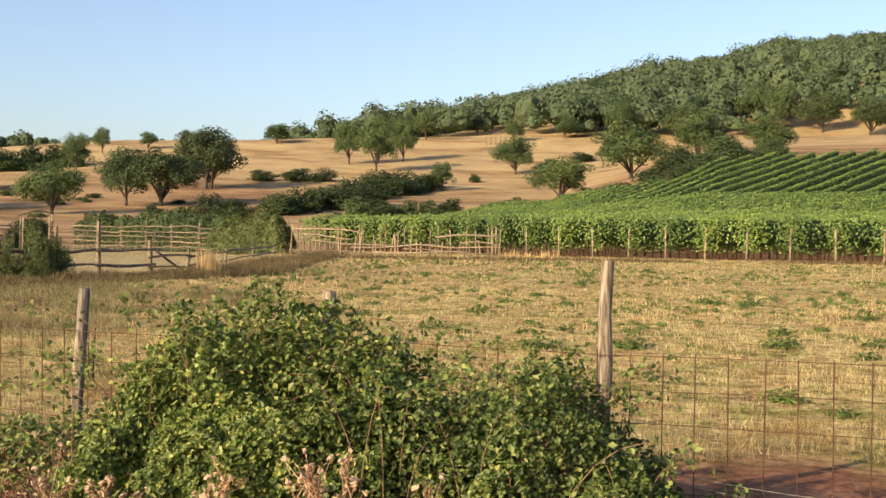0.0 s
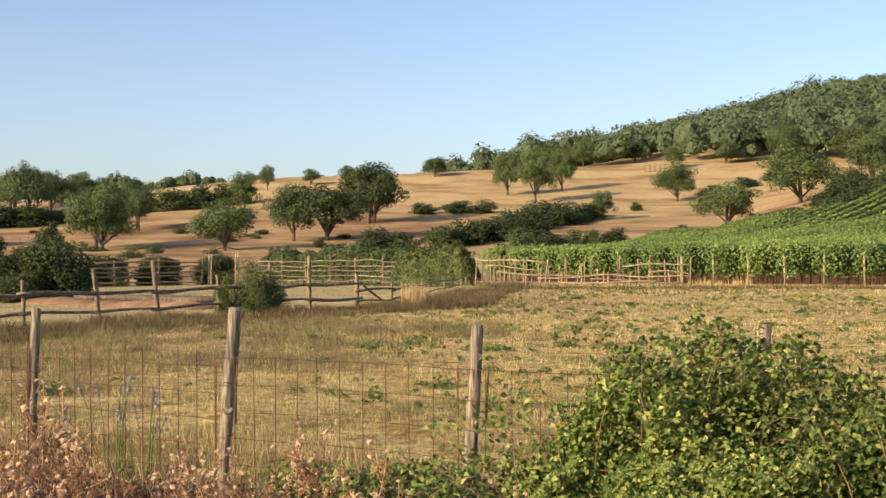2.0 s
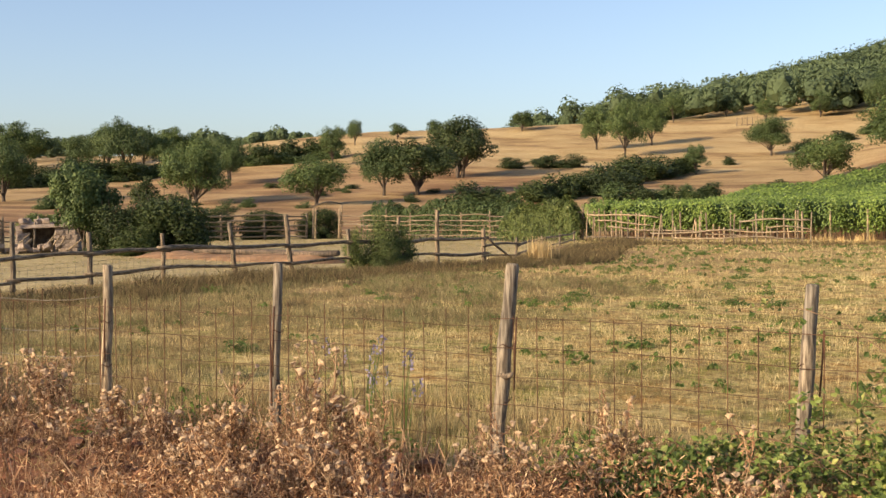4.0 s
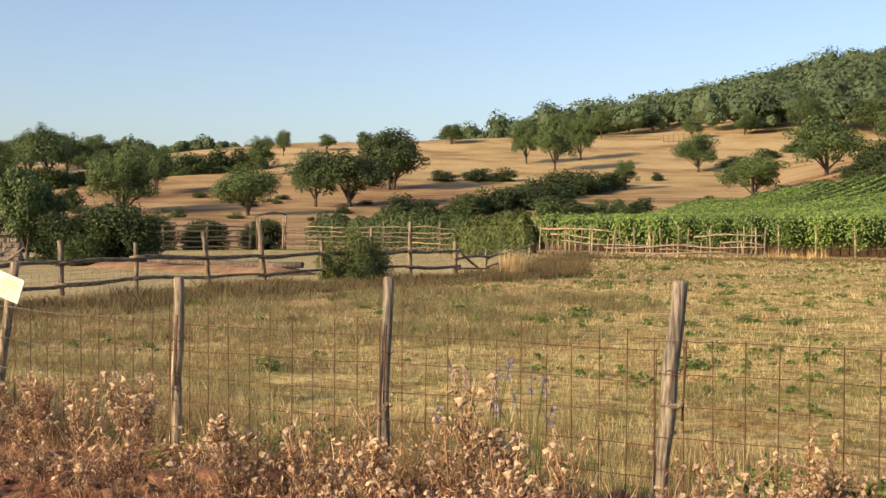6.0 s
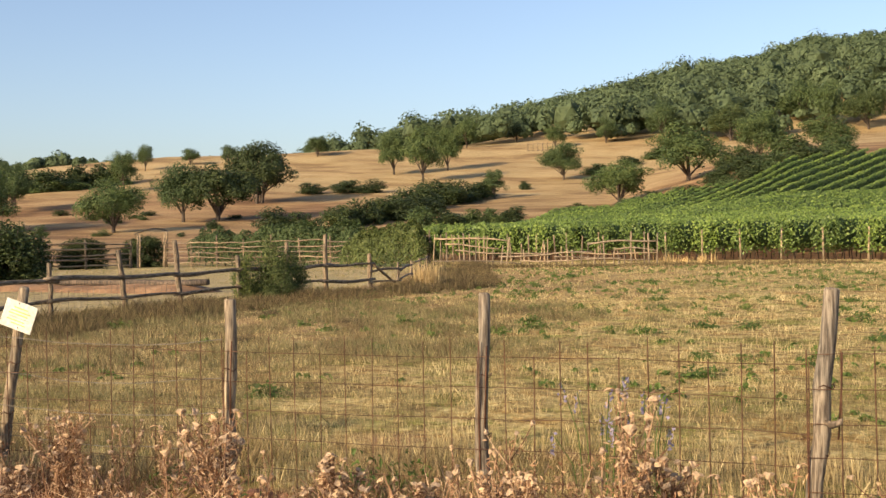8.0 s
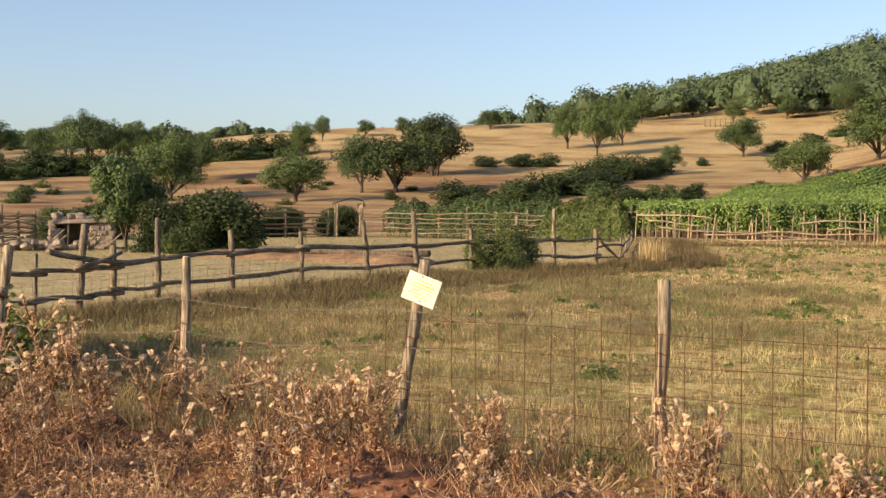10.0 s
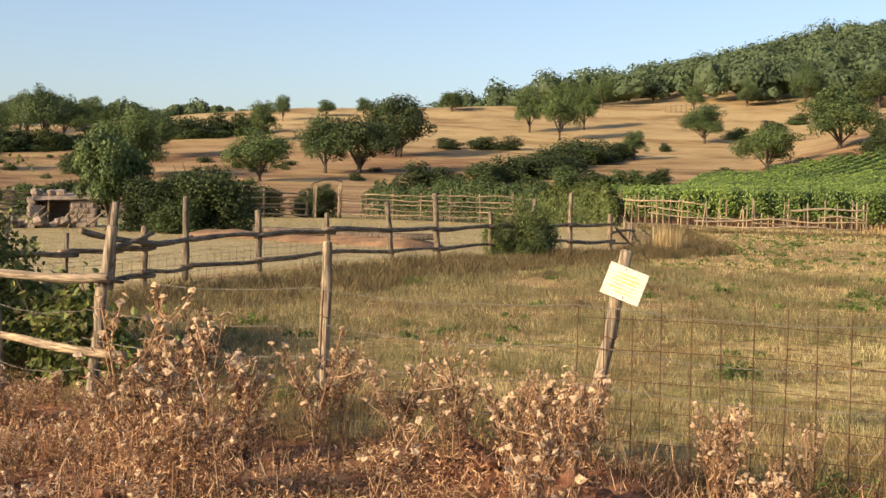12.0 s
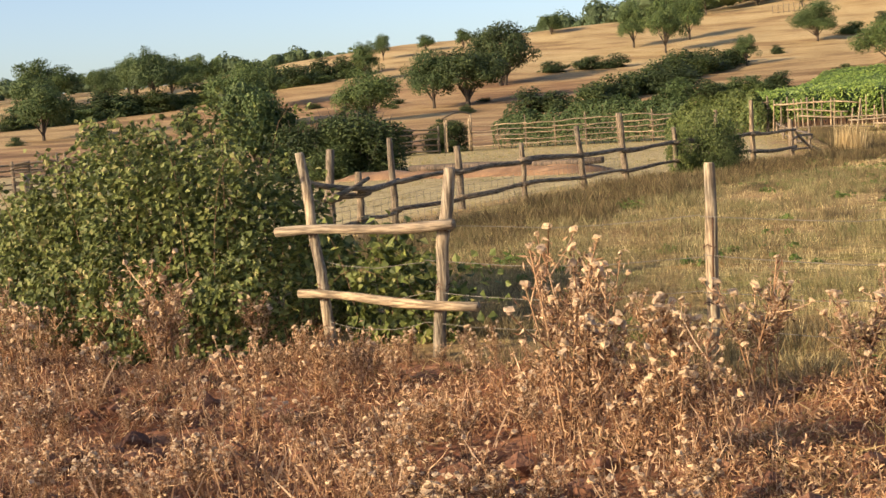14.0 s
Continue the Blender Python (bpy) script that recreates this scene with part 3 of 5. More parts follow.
plant_out(shrubs, [(-72.5, 156.8, 3.6, 6.8), (-69.5, 158.6, 3.3, 5.6), (-67.2, 161.7, 2.9, 5.4), (-63.0, 166.9, 3.1, 6.4), (-65.0, 164.0, 2.7, 4.8), (-85.4, 241.5, 2.3, 3.6),
                   (-78.1, 272.2, 3.2, 8.4), (-74.1, 288.1, 3.0, 9.0), (-70.1, 297.7, 3.4, 8.0), (-43.6, 175.6, 2.6, 6.4), (-39.5, 170.0, 2.8, 6.0), (-35.9, 166.4, 2.8, 6.0),
                   (-31.8, 165.8, 3.0, 5.0), (-29.5, 170.0, 3.6, 6.0), (-27.0, 172.4, 3.8, 6.4), (-22.5, 176.6, 4.4, 8.0), (-25.7, 183.5, 4.4, 8.4), (-30.5, 180.0, 4.2, 8.0), (-18.0, 180.5, 3.8, 7.0), (-35.0, 178.0, 3.4, 7.0)], 6)
plant_out([bush("low green scrub at the foot of the wooded ridge", M_TREE, 36), bush("dark scrub at the foot of the wooded ridge", M_DARK, 37)],
          [(-20.0, 190.0, 4.0, 8.0), (-36.0, 204.0, 4.6, 9.0), (-50.0, 184.0, 2.4, 6.0), (-58.0, 184.0, 2.2, 5.6), (-150.0, 122.8, 3.1, 5.2), (-154.2, 146.6, 5.3, 6.4), (-128.0, 160.0, 2.0, 4.0), (-104.0, 152.0, 1.6, 3.0)], 7)

low = random.Random(44)
plant_out([bush("low dull green scrub along the vineyard edge", M_TREE, 38, 2200), bush("low dark scrub on the reddish slope", M_DARK, 39, 2200)],
          [(-38.5 - 19.5 * k + low.uniform(-3, 1), 76 + 96 * k, low.uniform(1.0, 1.9), low.uniform(2.6, 5.0)) for k in np.linspace(0.35, 1.0, 15)]
          + [(low.uniform(-98, -60), low.uniform(120, 200), low.uniform(0.8, 1.6), low.uniform(1.6, 3.4)) for _ in range(16)]
          + [(low.uniform(-190, -105), low.uniform(115, 190), low.uniform(0.9, 2.2), low.uniform(2.0, 4.6)) for _ in range(22)], 45)
belt = random.Random(48)
plant_out([bush("dense green thicket in the belt below the crest", M_TREE, 40), bush("dark thicket in the belt below the crest", M_DARK, 43)],
          [(-5 - r * math.sin(radians(p)), r * math.cos(radians(p)), belt.uniform(3.5, 7.0), belt.uniform(9, 15)) for p, r in ((37.2 + 0.62 * k + belt.uniform(-0.2, 0.2), 296 - 1.2 * k + belt.uniform(-5, 5)) for k in range(26))], 49)
edge = random.Random(46)
plant_out([tree("large dark tree at the edge of the woodland", M_DARK, 18, 2600, 0.34, 0.12), tree("pale green tree at the edge of the woodland", M_TREE, 19, 2600, 0.34, 0.12)],
          [(-5 - r * math.sin(radians(p)), r * math.cos(radians(p)), edge.uniform(10, 16) * (1 if p < 14 else 0.6), edge.uniform(9, 15) * (1 if p < 14 else 0.7)) for p, r in ((edge.uniform(0, 25), edge.uniform(338, 400)) for _ in range(15))], 47)


def woodland():
    """The wooded ridge and the tree belts behind the pasture, as one mass of leaf clumps."""
    g = np.random.default_rng(41)
    n = 6400
    ph, r = g.uniform(-1.5, 55, n), np.sqrt(g.uniform(352 ** 2, 740 ** 2, n))
    edge = np.interp(ph, [-14, 0, 14, 20, 25, 27.5, 30, 34, 38, 41, 46, 62], [352, 352, 352, 358, 380, 420, 560, 470, 430, 400, 380, 380])
    x, y = -5 - r * np.sin(np.radians(ph)), r * np.cos(np.radians(ph))
    keep = (r > edge + 25 * (vnoise(x, y, 40, 12) - 0.5)) & (g.random(n) < np.where(ph > 29, 0.32, 0.55)) & ((ph < 29) | (r < 640))
    x, y, r, ph = x[keep], y[keep], r[keep], ph[keep]
    tall = np.where(g.random(len(x)) < 0.3, g.uniform(9.5, 14, len(x)), g.uniform(4.5, 9.5, len(x))) * (0.7 + 0.55 * vnoise(x, y, 45, 13)) * np.where(ph > 29, 0.6, 0.95)
    wide = tall * g.uniform(0.36, 0.66, len(x))
    base = height(x, y) + tall * 0.52
    per = 270
    i = np.repeat(np.arange(len(x)), per)
    o = unit(g.normal(size=(len(i), 3)))
    low = o[:, 2] < -0.35
    o[low, 2] *= -0.8
    cell = np.sin(o * 5.3 + x[i][:, None]).sum(1)
    lump = 0.84 + 0.085 * cell + 0.16 * g.random(len(i))
    p = np.stack([x[i] + o[:, 0] * wide[i] * lump, y[i] + o[:, 1] * wide[i] * lump, base[i] + o[:, 2] * tall[i] * 0.48 * lump], 1)
    tagged(part("woodland", sprig_mesh("woodland", p, o + [0, 0, 0.1], 0.85, 0.3), M_HAZED_WOOD), "dense green woodland covering the ridge behind the pasture", "woodland", kind="stuff")
    bm = bmesh.new()
    bmesh.ops.create_icosphere(bm, subdivisions=1, radius=1)
    ball = np.array([v.co[:] for v in bm.verts])
    tri = np.array([[v.index for v in f.verts] for f in bm.faces])
    bm.free()
    rough = 0.5 + 0.3 * g.random((len(x), len(ball), 1))
    v = ball[None] * rough * np.stack([wide, wide, tall * 0.48], 1)[:, None] + np.stack([x, y, base], 1)[:, None]
    f = tri[None] + (np.arange(len(x)) * len(ball))[:, None, None]
    tagged(part("woodland_hearts", quick_mesh("woodland_hearts", v.reshape(-1, 3), f.reshape(-1, 3), False), M_HAZED_WOOD), "shaded inner foliage of the ridge woodland", "woodland", kind="stuff")


woodland()


# ---- vineyard ----
def vineyard():
    """Vine rows running up the slope: foliage, end post and stems for each row."""
    way, across = np.array([0.36, 0.933]), np.array([0.933, -0.36])
    border = [(-37, 72), (-57, 170), (-47, 173), (-30, 160), (-24, 172), (-8, 178), (90, 174), (90, 20), (-1.1, 57.4)]
    for s in np.arange(-120, 30, 2.25):
        cuts = []
        for (ax, ay), (bx, by) in zip(border, border[1:] + border[:1]):
            sa, sb = ax * across[0] + ay * across[1] - s, bx * across[0] + by * across[1] - s
            if sa * sb < 0:
                k = sa / (sa - sb)
                cuts.append((ax + k * (bx - ax)) * way[0] + (ay + k * (by - ay)) * way[1])
        if len(cuts) < 2 or max(cuts) - min(cuts) < 3:
            continue
        lo, hi = min(cuts), max(cuts)
        pts, out, size = [], [], []
        u = lo
        while u < hi:
            c = across * s + way * u
            r = math.hypot(c[0] + 5, c[1])
            n = int(np.clip(7200 / r, 40, 115) * 3.9)
            if c[0] > 6 + 0.06 * c[1]:
                n = 0
            a = rng.uniform(-0.45 * math.pi, 1.45 * math.pi, n)
            k = rng.uniform(0.86, 1.06, n)
            flat = float(np.clip((r - 95) / 40, 0, 1))
            uu = rng.uniform(u, u + 2, n)
            lump = (0.82 + 0.4 * vnoise(uu, uu * 0 + s * 3, 0.9, 15)) * (1 - flat) + flat
            oo = np.stack([np.cos(a) * (0.38 - 0.1 * flat) * lump * k, 0.78 * np.sin(a) * k * lump + rng.normal(0, 0.05, n)], 1)
            low = np.clip(-oo[:, 1], 0, 9)
            px, py = across[0] * (s + oo[:, 0]) + way[0] * uu, across[1] * (s + oo[:, 0]) + way[1] * uu
            pts.append(np.stack([px, py, height(px, py) + 1.45 + oo[:, 1] - 0.3 * low * (0.4 + 1.2 * vnoise(uu, uu * 0 + s * 5, 0.7, 16))], 1))
            sunward = 0.9 * np.clip(np.sin(a), 0, 1) ** 3
            out.append(np.stack([np.cos(a) * across[0] - sunward * way[0], np.cos(a) * across[1] - sunward * way[1], np.sin(a) + 0.2], 1))
            size.append(np.full(n, np.clip(0.0014 * r + 0.01, 0.088, 0.24)))
            u += 2
        c = across * s + way * lo
        if math.hypot(c[0] + 5, c[1]) < 100:
            n = 640
            q = rng.normal(0, 1, (n, 2)) * [0.5, 0.26]
            zz = 0.35 + 1.75 * rng.beta(1.6, 1.1, n)
            px, py = c[0] + across[0] * q[:, 0] + way[0] * (q[:, 1] + 0.05), c[1] + across[1] * q[:, 0] + way[1] * (q[:, 1] + 0.05)
            pts.append(np.stack([px, py, height(px, py) + zz], 1))
            out.append(np.stack([0 * px - way[0], 0 * px - way[1], 0 * px + 0.5], 1) + 0.5 * rng.normal(size=(n, 3)))
            size.append(np.full(n, 0.10))
        size = np.concatenate(size)[:, None]
        if len(size) < 40:
            continue
        th = thing("vine_row", "row of leafy green grapevines on posts, rows in bare red earth" if lo > 0 else "row of leafy green grapevines", "vine", group="rows of the vineyard")
        part("foliage", sprig_mesh("foliage", np.concatenate(pts), np.concatenate(out), size, np.where(size < 0.2, 0.36, 0.24)), M_VINE, th)
        # Closed hull added in place of inner leaves, coloured dark like their shade.
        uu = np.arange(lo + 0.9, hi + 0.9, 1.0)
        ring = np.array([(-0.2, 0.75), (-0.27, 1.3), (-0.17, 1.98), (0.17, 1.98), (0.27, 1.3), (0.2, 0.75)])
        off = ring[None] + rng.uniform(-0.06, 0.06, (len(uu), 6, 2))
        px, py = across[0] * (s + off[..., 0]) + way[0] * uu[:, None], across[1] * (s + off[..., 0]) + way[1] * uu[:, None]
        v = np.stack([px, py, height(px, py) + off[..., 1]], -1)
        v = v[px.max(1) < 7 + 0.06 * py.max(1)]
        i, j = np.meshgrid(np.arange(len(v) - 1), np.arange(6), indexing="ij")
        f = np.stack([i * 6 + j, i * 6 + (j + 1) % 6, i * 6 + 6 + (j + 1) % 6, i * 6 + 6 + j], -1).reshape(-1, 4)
        part("inner_foliage", quick_mesh("inner_foliage", v.reshape(-1, 3), f, False), M_VINE_CORE, th, "solid core of the row, inner shade put into its dark green")
        c = across * s + way * (lo - 0.15)
        if math.hypot(c[0] + 5, c[1]) < 90:
            z = ground_z(*c)
            lean = random.uniform(-0.06, 0.06)
            part("end_post", Shape().tube([(c[0], c[1], z - 0.1), (c[0] + lean * 0.5, c[1], z + 0.8), (c[0] + lean, c[1], z + 1.6)], [0.055, 0.05, 0.045], 7, 0.1).mesh("end_post"), M_PALE, th)
            for k in range(10):
                c = across * s + way * (lo + 0.3 + k * 0.9)
                z = ground_z(*c)
                part("vine_stem", Shape().tube([(c[0], c[1], z - 0.05), (c[0] + random.uniform(-0.06, 0.06), c[1], z + 0.4), (c[0] + random.uniform(-0.1, 0.1), c[1], z + 0.85)], [0.03, 0.022, 0.018], 5, 0.2).mesh("vine_stem"), M_BARK, th)


vineyard()


# ---- wire fence along the verge ----
def bent_post(foot, head, radius, knots=5, sides=10):
    foot, head = Vector(foot), Vector(head)
    n = knots + 2
    places, radii = [], []
    for i in range(n):
        k = i / (n - 1)
        w = 0.012 * math.sin(k * math.pi)
        places.append(foot.lerp(head, k) + Vector((random.uniform(-w, w), random.uniform(-w, w), 0)) * 1.6)
        radii.append(radius * (1.12 - 0.2 * k) * random.uniform(0.93, 1.08))
    radii.append(radii[-1] * 0.8)
    places.append(places[-1] + (head - foot).normalized() * 0.012)
    return Shape().tube(places, radii, sides, 0.05)


# foot x, head x, y, height, radius
POSTS = [(0.9, 0.95, 7.0, 1.3, 0.05), (-1.06, -1.02, 6.98, 1.46, 0.041), (-2.74, -2.71, 6.95, 1.25, 0.039), (-4.58, -4.47, 6.92, 1.22, 0.042),
         (-6.55, -6.42, 7.01, 1.30, 0.046), (-8.46, -8.44, 7.08, 1.27, 0.039), (-10.23, -10.21, 7.04, 1.23, 0.040), (-12.23, -11.945, 7.08, 1.31, 0.040),
         (-14.17, -14.12, 7.09, 1.29, 0.038), (-16.14, -15.91, 6.9, 1.35, 0.046), (-16.95, -17.16, 6.82, 1.52, 0.040)]
random.seed(5)
fence = thing("wire_fence", "weathered wooden posts carrying rusty welded mesh beside the verge", "fence")
heads = []
for fx, hx, y, tall, rad in POSTS:
    foot, head = Vector((fx, y, ground_z(fx, y) - 0.25)), Vector((hx, y + 0.02, tall))
    post = part("post", bent_post(foot, head, rad).mesh("post"), M_POST, fence)
    heads.append((foot, head))
    for z in (0.42, 0.78) if fx > -16 else (0.93, 0.55, 0.52):
        k = (z - foot.z) / (head.z - foot.z)
        c = foot.lerp(head, k)
        loop = [c + Vector((math.cos(a) * rad * 1.13, math.sin(a) * rad * 1.13, 0.012 * math.sin(3 * a))) for a in np.linspace(0, 2 * math.pi, 13)]
        part("wire_tie", Shape().tube(loop, [0.0035] * 13, 4, 0, False).mesh("wire_tie"), M_RUST, post, "twisted wire tie")


def along(x):
    """y of the fence line at x."""
    xs = [(p[0] + p[1]) / 2 for p in POSTS][::-1]
    return float(np.interp(x, xs, [p[2] for p in POSTS][::-1])) - 0.055


# welded mesh panels: uprights and level wires
for a, b in zip(POSTS[:7], POSTS[1:8]):
    panel = Shape()
    x0, x1 = a[0], b[0]
    n = max(2, round((x0 - x1) / 0.178))
    sag = random.uniform(-0.02, 0.02)
    top = 0.955 if x0 > -4.7 else 0.90
    for i in range(n + 1):
        x = x0 + (x1 - x0) * i / n
        y = along(x) + 0.008
        tip = top + sag + (0.10 + random.uniform(-0.01, 0.03) if x0 < -4.7 and i % 3 else 0.012)
        lean = random.uniform(-0.012, 0.012)
        panel.tube([(x, y, ground_z(x, y) - 0.02), (x + lean * 0.6, y, 0.5), (x + lean, y, tip)], [0.0039] * 3, 4, 0, False)
    for z in (top, top - 0.185, top - 0.37, top - 0.555, top - 0.74):
        pts = []
        for i in range(0, n + 1, 2):
            x = x0 + (x1 - x0) * i / n
            pts.append((x, along(x), z + sag * math.sin(math.pi * i / n) + random.uniform(-0.006, 0.006)))
        pts.append((x1, along(x1), z))
        panel.tube(pts, [0.0023] * len(pts), 4, 0, False)
    part("mesh_panel", panel.mesh("mesh_panel"), M_RUST, fence, "rusty welded wire mesh")
for z, y_off in ((0.98, 0), (0.72, 0.02), (0.5, 0), (0.28, 0.01)):
    for a, b in zip(POSTS[6:10], POSTS[7:11]):
        pts = [(a[0] + (b[0] - a[0]) * k, a[2] + (b[2] - a[2]) * k - 0.05 + y_off, z - 0.05 * math.sin(math.pi * k) + random.uniform(-0.01, 0.01)) for k in np.linspace(0, 1, 7)]
        part("strand", Shape().tube(pts, [0.0026] * 7, 4, 0, False).mesh("strand"), M_WIRE, fence, "slack grey wire strand")
for x0, z0, x1, z1 in ((-1.0, 0.42, 0.45, 0.30), (-1.1, 0.40, 0.5, 0.22), (-0.5, 0.24, 0.4, 0.16)):
    pts = [(x0 + (x1 - x0) * k, 6.82 - 0.1 * k, z0 + (z1 - z0) * k - 0.03 * math.sin(math.pi * k)) for k in np.linspace(0, 1, 7)]
    part("strand", Shape().tube(pts, [0.0026] * 7, 4, 0, False).mesh("strand"), M_WIRE, fence, "fallen grey wire strand")
# dark rod hanging along the post of each mesh joint
for i, drop in ((3, 0.35), (4, 0.45), (5, 0.5), (6, 0.5), (8, 0.5)):
    foot, head = heads[i]
    x = head.x + 0.055
    part("rod", Shape().tube([(x - 0.03, 7.0, 0.95 - drop), (x - 0.01, 6.98, 0.95 - drop * 0.4), (x - 0.004, 6.99, 0.97)], [0.006, 0.006, 0.006], 5, 0.1).mesh("rod"), M_RUST, fence, "rusty rod")
hook = Shape()
hook.tube([(-6.46, 6.94, 0.60), (-6.42, 6.93, 0.585), (-6.38, 6.93, 0.60), (-6.37, 6.94, 0.62)], [0.014, 0.02, 0.016, 0.008], 6, 0.2)
part("peg", hook.mesh("peg"), M_POLE, fence, "stub of a dark peg")

# two rails closing the gap beside the corner posts
for a, b, r, name in (((-17.34, 6.72, 0.955), (-15.84, 6.81, 0.975), 0.036, "rail"), ((-17.17, 6.72, 0.50), (-15.70, 6.83, 0.40), 0.034, "rail")):
    a, b = Vector(a), Vector(b)
    pts = [a.lerp(b, k) + Vector((0, 0, 0.012 * math.sin(7 * k))) for k in np.linspace(0, 1, 8)]
    part(name, Shape().tube(pts, [r * random.uniform(0.92, 1.08) for _ in pts], 10, 0.05).mesh(name), M_PALE_X, fence, "pale peeled pole rail")


# ---- sign on the leaning post ----
def sign():
    th = thing("notice_sign", "white notice board with faded yellow print on the leaning post", "sign", pose(-11.925, 7.015, 1.12, 90, 0, 14) @ pose(0, 0, 0, 0, 0, -20))
    w, h, d = 0.245, 0.20, 0.006
    bm = bmesh.new()
    bmesh.ops.create_cube(bm, size=1, matrix=Matrix.Diagonal((w, h, d, 1)))
    bmesh.ops.bevel(bm, geom=list(bm.edges), offset=0.002, segments=1, affect="EDGES")
    me = bpy.data.meshes.new("board")
    bm.to_mesh(me)
    bm.free()
    part("board", me, M_BOARD, th)
    for k, (x0, x1, y) in enumerate(((-0.05, 0.06, 0.055), (-0.07, 0.085, 0.03), (-0.08, 0.07, 0.008), (-0.07, 0.085, -0.014), (-0.08, 0.06, -0.036), (-0.04, 0.07, -0.058))):
        part("text_line", Shape().box(pose((x0 + x1) / 2, y, d / 2 + 0.0015), x1 - x0, 0.009, 0.001).mesh("text_line", False), M_PRINT if k != 3 else M_INK, th, "line of unreadable print")
    for x, y in ((-0.02, 0.085), (0.02, -0.08)):
        part("nail", Shape().tube([(x, y, d / 2), (x, y, d / 2 + 0.004)], [0.005, 0.004], 8).mesh("nail"), M_RUST, th, "rusty nail head")


M_BOARD = rough_material("sign_board", [(0.3, (0.52, 0.51, 0.42)), (0.7, (0.62, 0.61, 0.53))], 6, 0.1, 0.55)
M_PRINT = rough_material("faded_print", [(0.3, (0.40, 0.44, 0.10)), (0.7, (0.50, 0.53, 0.20))], 9, 0.1, 0.6)
M_INK = rough_material("grey_print", [(0.3, (0.30, 0.32, 0.26)), (0.7, (0.46, 0.47, 0.38))], 9, 0.1, 0.6)
sign()


# ---- brambles on the verge ----
def bramble(name, label, xs, tops, y_mid, y_half, leaves, leaf, seed, mat, canes=40, sprig=36):
    """A bramble thicket whose top follows the given heights along x."""
    random.seed(seed)
    g = np.random.default_rng(seed)
    th = thing(name, label, "bush")
    x = g.uniform(xs[0], xs[-1], leaves)
    top = np.interp(x, xs, tops)
    keep = g.random(leaves) < (0.25 + top) / (0.25 + max(tops))
    x, top = x[keep], top[keep]
    n = len(x)
    a = g.uniform(-0.05 * math.pi, 1.05 * math.pi, n)
    lump = 0.55 + 0.62 * vnoise(x * 1.0 + a * 0.35, a * 0.8 + x * 0.3, 0.26, seed) + 0.28 * vnoise(x, a, 0.085, seed + 1)
    s = lump * g.choice([1.0, 0.9, 0.75, 0.55], n, p=[0.45, 0.27, 0.17, 0.11])
    half = y_half * np.sqrt(np.clip(top / max(tops), 0.1, 1))
    y = y_mid + np.cos(a) * half * s
    z = np.maximum(top * np.sin(a) * s, 0.02) + height(x, y)
    out = np.stack([0.25 * g.normal(size=n), np.cos(a), np.sin(a) + 0.35], 1)
    body = np.stack([x, y, z], 1)
    cane, sprays = Shape(), []
    for _ in range(canes):
        x0 = g.uniform(xs[0], xs[-1])
        t0 = float(np.interp(x0, xs, tops))
        y0 = y_mid + g.normal() * y_half * 0.4
        dx, dy = g.normal() * 0.35, g.normal() * 0.3
        z0 = ground_z(x0, y0)
        rise = t0 * g.uniform(0.85, 1.22) + 0.04
        arc = [(x0 + dx * 1.2 * k ** 1.4, y0 + dy * k, z0 - 0.03 + rise * math.sin(min(k, 1.0) * 1.9) / 0.98) for k in np.linspace(0, 1, 9)]
        cane.tube(arc, [0.0048 - 0.0034 * k for k in np.linspace(0, 1, 9)], 4, 0.1, False)
        for k in g.uniform(0.3, 1.0, sprig):
            q = min(int(k * 8), 7)
            w = Vector(arc[q]).lerp(Vector(arc[q + 1]), k * 8 - q)
            sprays.append((w.x + g.normal() * leaf * 1.1, w.y + g.normal() * leaf * 1.1, w.z + g.normal() * leaf * 0.9))
    if sprays:
        body, out = np.concatenate([body, np.array(sprays)]), np.concatenate([out, g.normal(size=(len(sprays), 3)) * 0.6 + [0, -0.3, 0.7]])
    part("foliage", leaf_mesh("foliage", body, out, leaf * 1.25, leaf, 0.65, 0.2), mat, th)
    part("cane", cane.mesh("cane"), M_CANE, th, "thin brown arching canes")
    return th


M_CANE = rough_material("bramble_cane", [(0.3, (0.11, 0.05, 0.03)), (0.7, (0.30, 0.19, 0.10))], 8, 0.3)
bramble("bramble_bush", "dense green bramble thicket growing over the wire fence", (-4.0, -3.75, -3.5, -3.2, -2.9, -2.5, -2.2, -1.9), (0.34, 0.55, 0.86, 1.06, 1.05, 0.94, 0.84, 0.72), 6.45, 0.7, 54000, 0.030, 51, M_BRAMBLE, 90)
bramble("bramble_bush", "lower green bramble thicket around the fence post", (-2.2, -1.9, -1.6, -1.3, -1.05, -0.85, -0.65, -0.4), (0.74, 0.68, 0.68, 0.76, 0.80, 0.62, 0.42, 0.12), 6.4, 0.62, 27000, 0.030, 52, M_BRAMBLE, 75)
bramble("bramble_bush", "low straggling green bramble at the foot of a post", (-5.6, -5.3, -5.0, -4.6, -4.2, -3.8), (0.08, 0.2, 0.32, 0.38, 0.4, 0.4), 6.6, 0.42, 2600, 0.034, 53, M_BRAMBLE, 34, 28)
M_HEDGE = leaf_material("hedge_leaves", [(0.0, (0.055, 0.075, 0.024)), (0.5, (0.16, 0.2, 0.06)), (0.9, (0.29, 0.32, 0.10)), (1.0, (0.46, 0.41, 0.18))], 0.32, 0.55, 1.6)
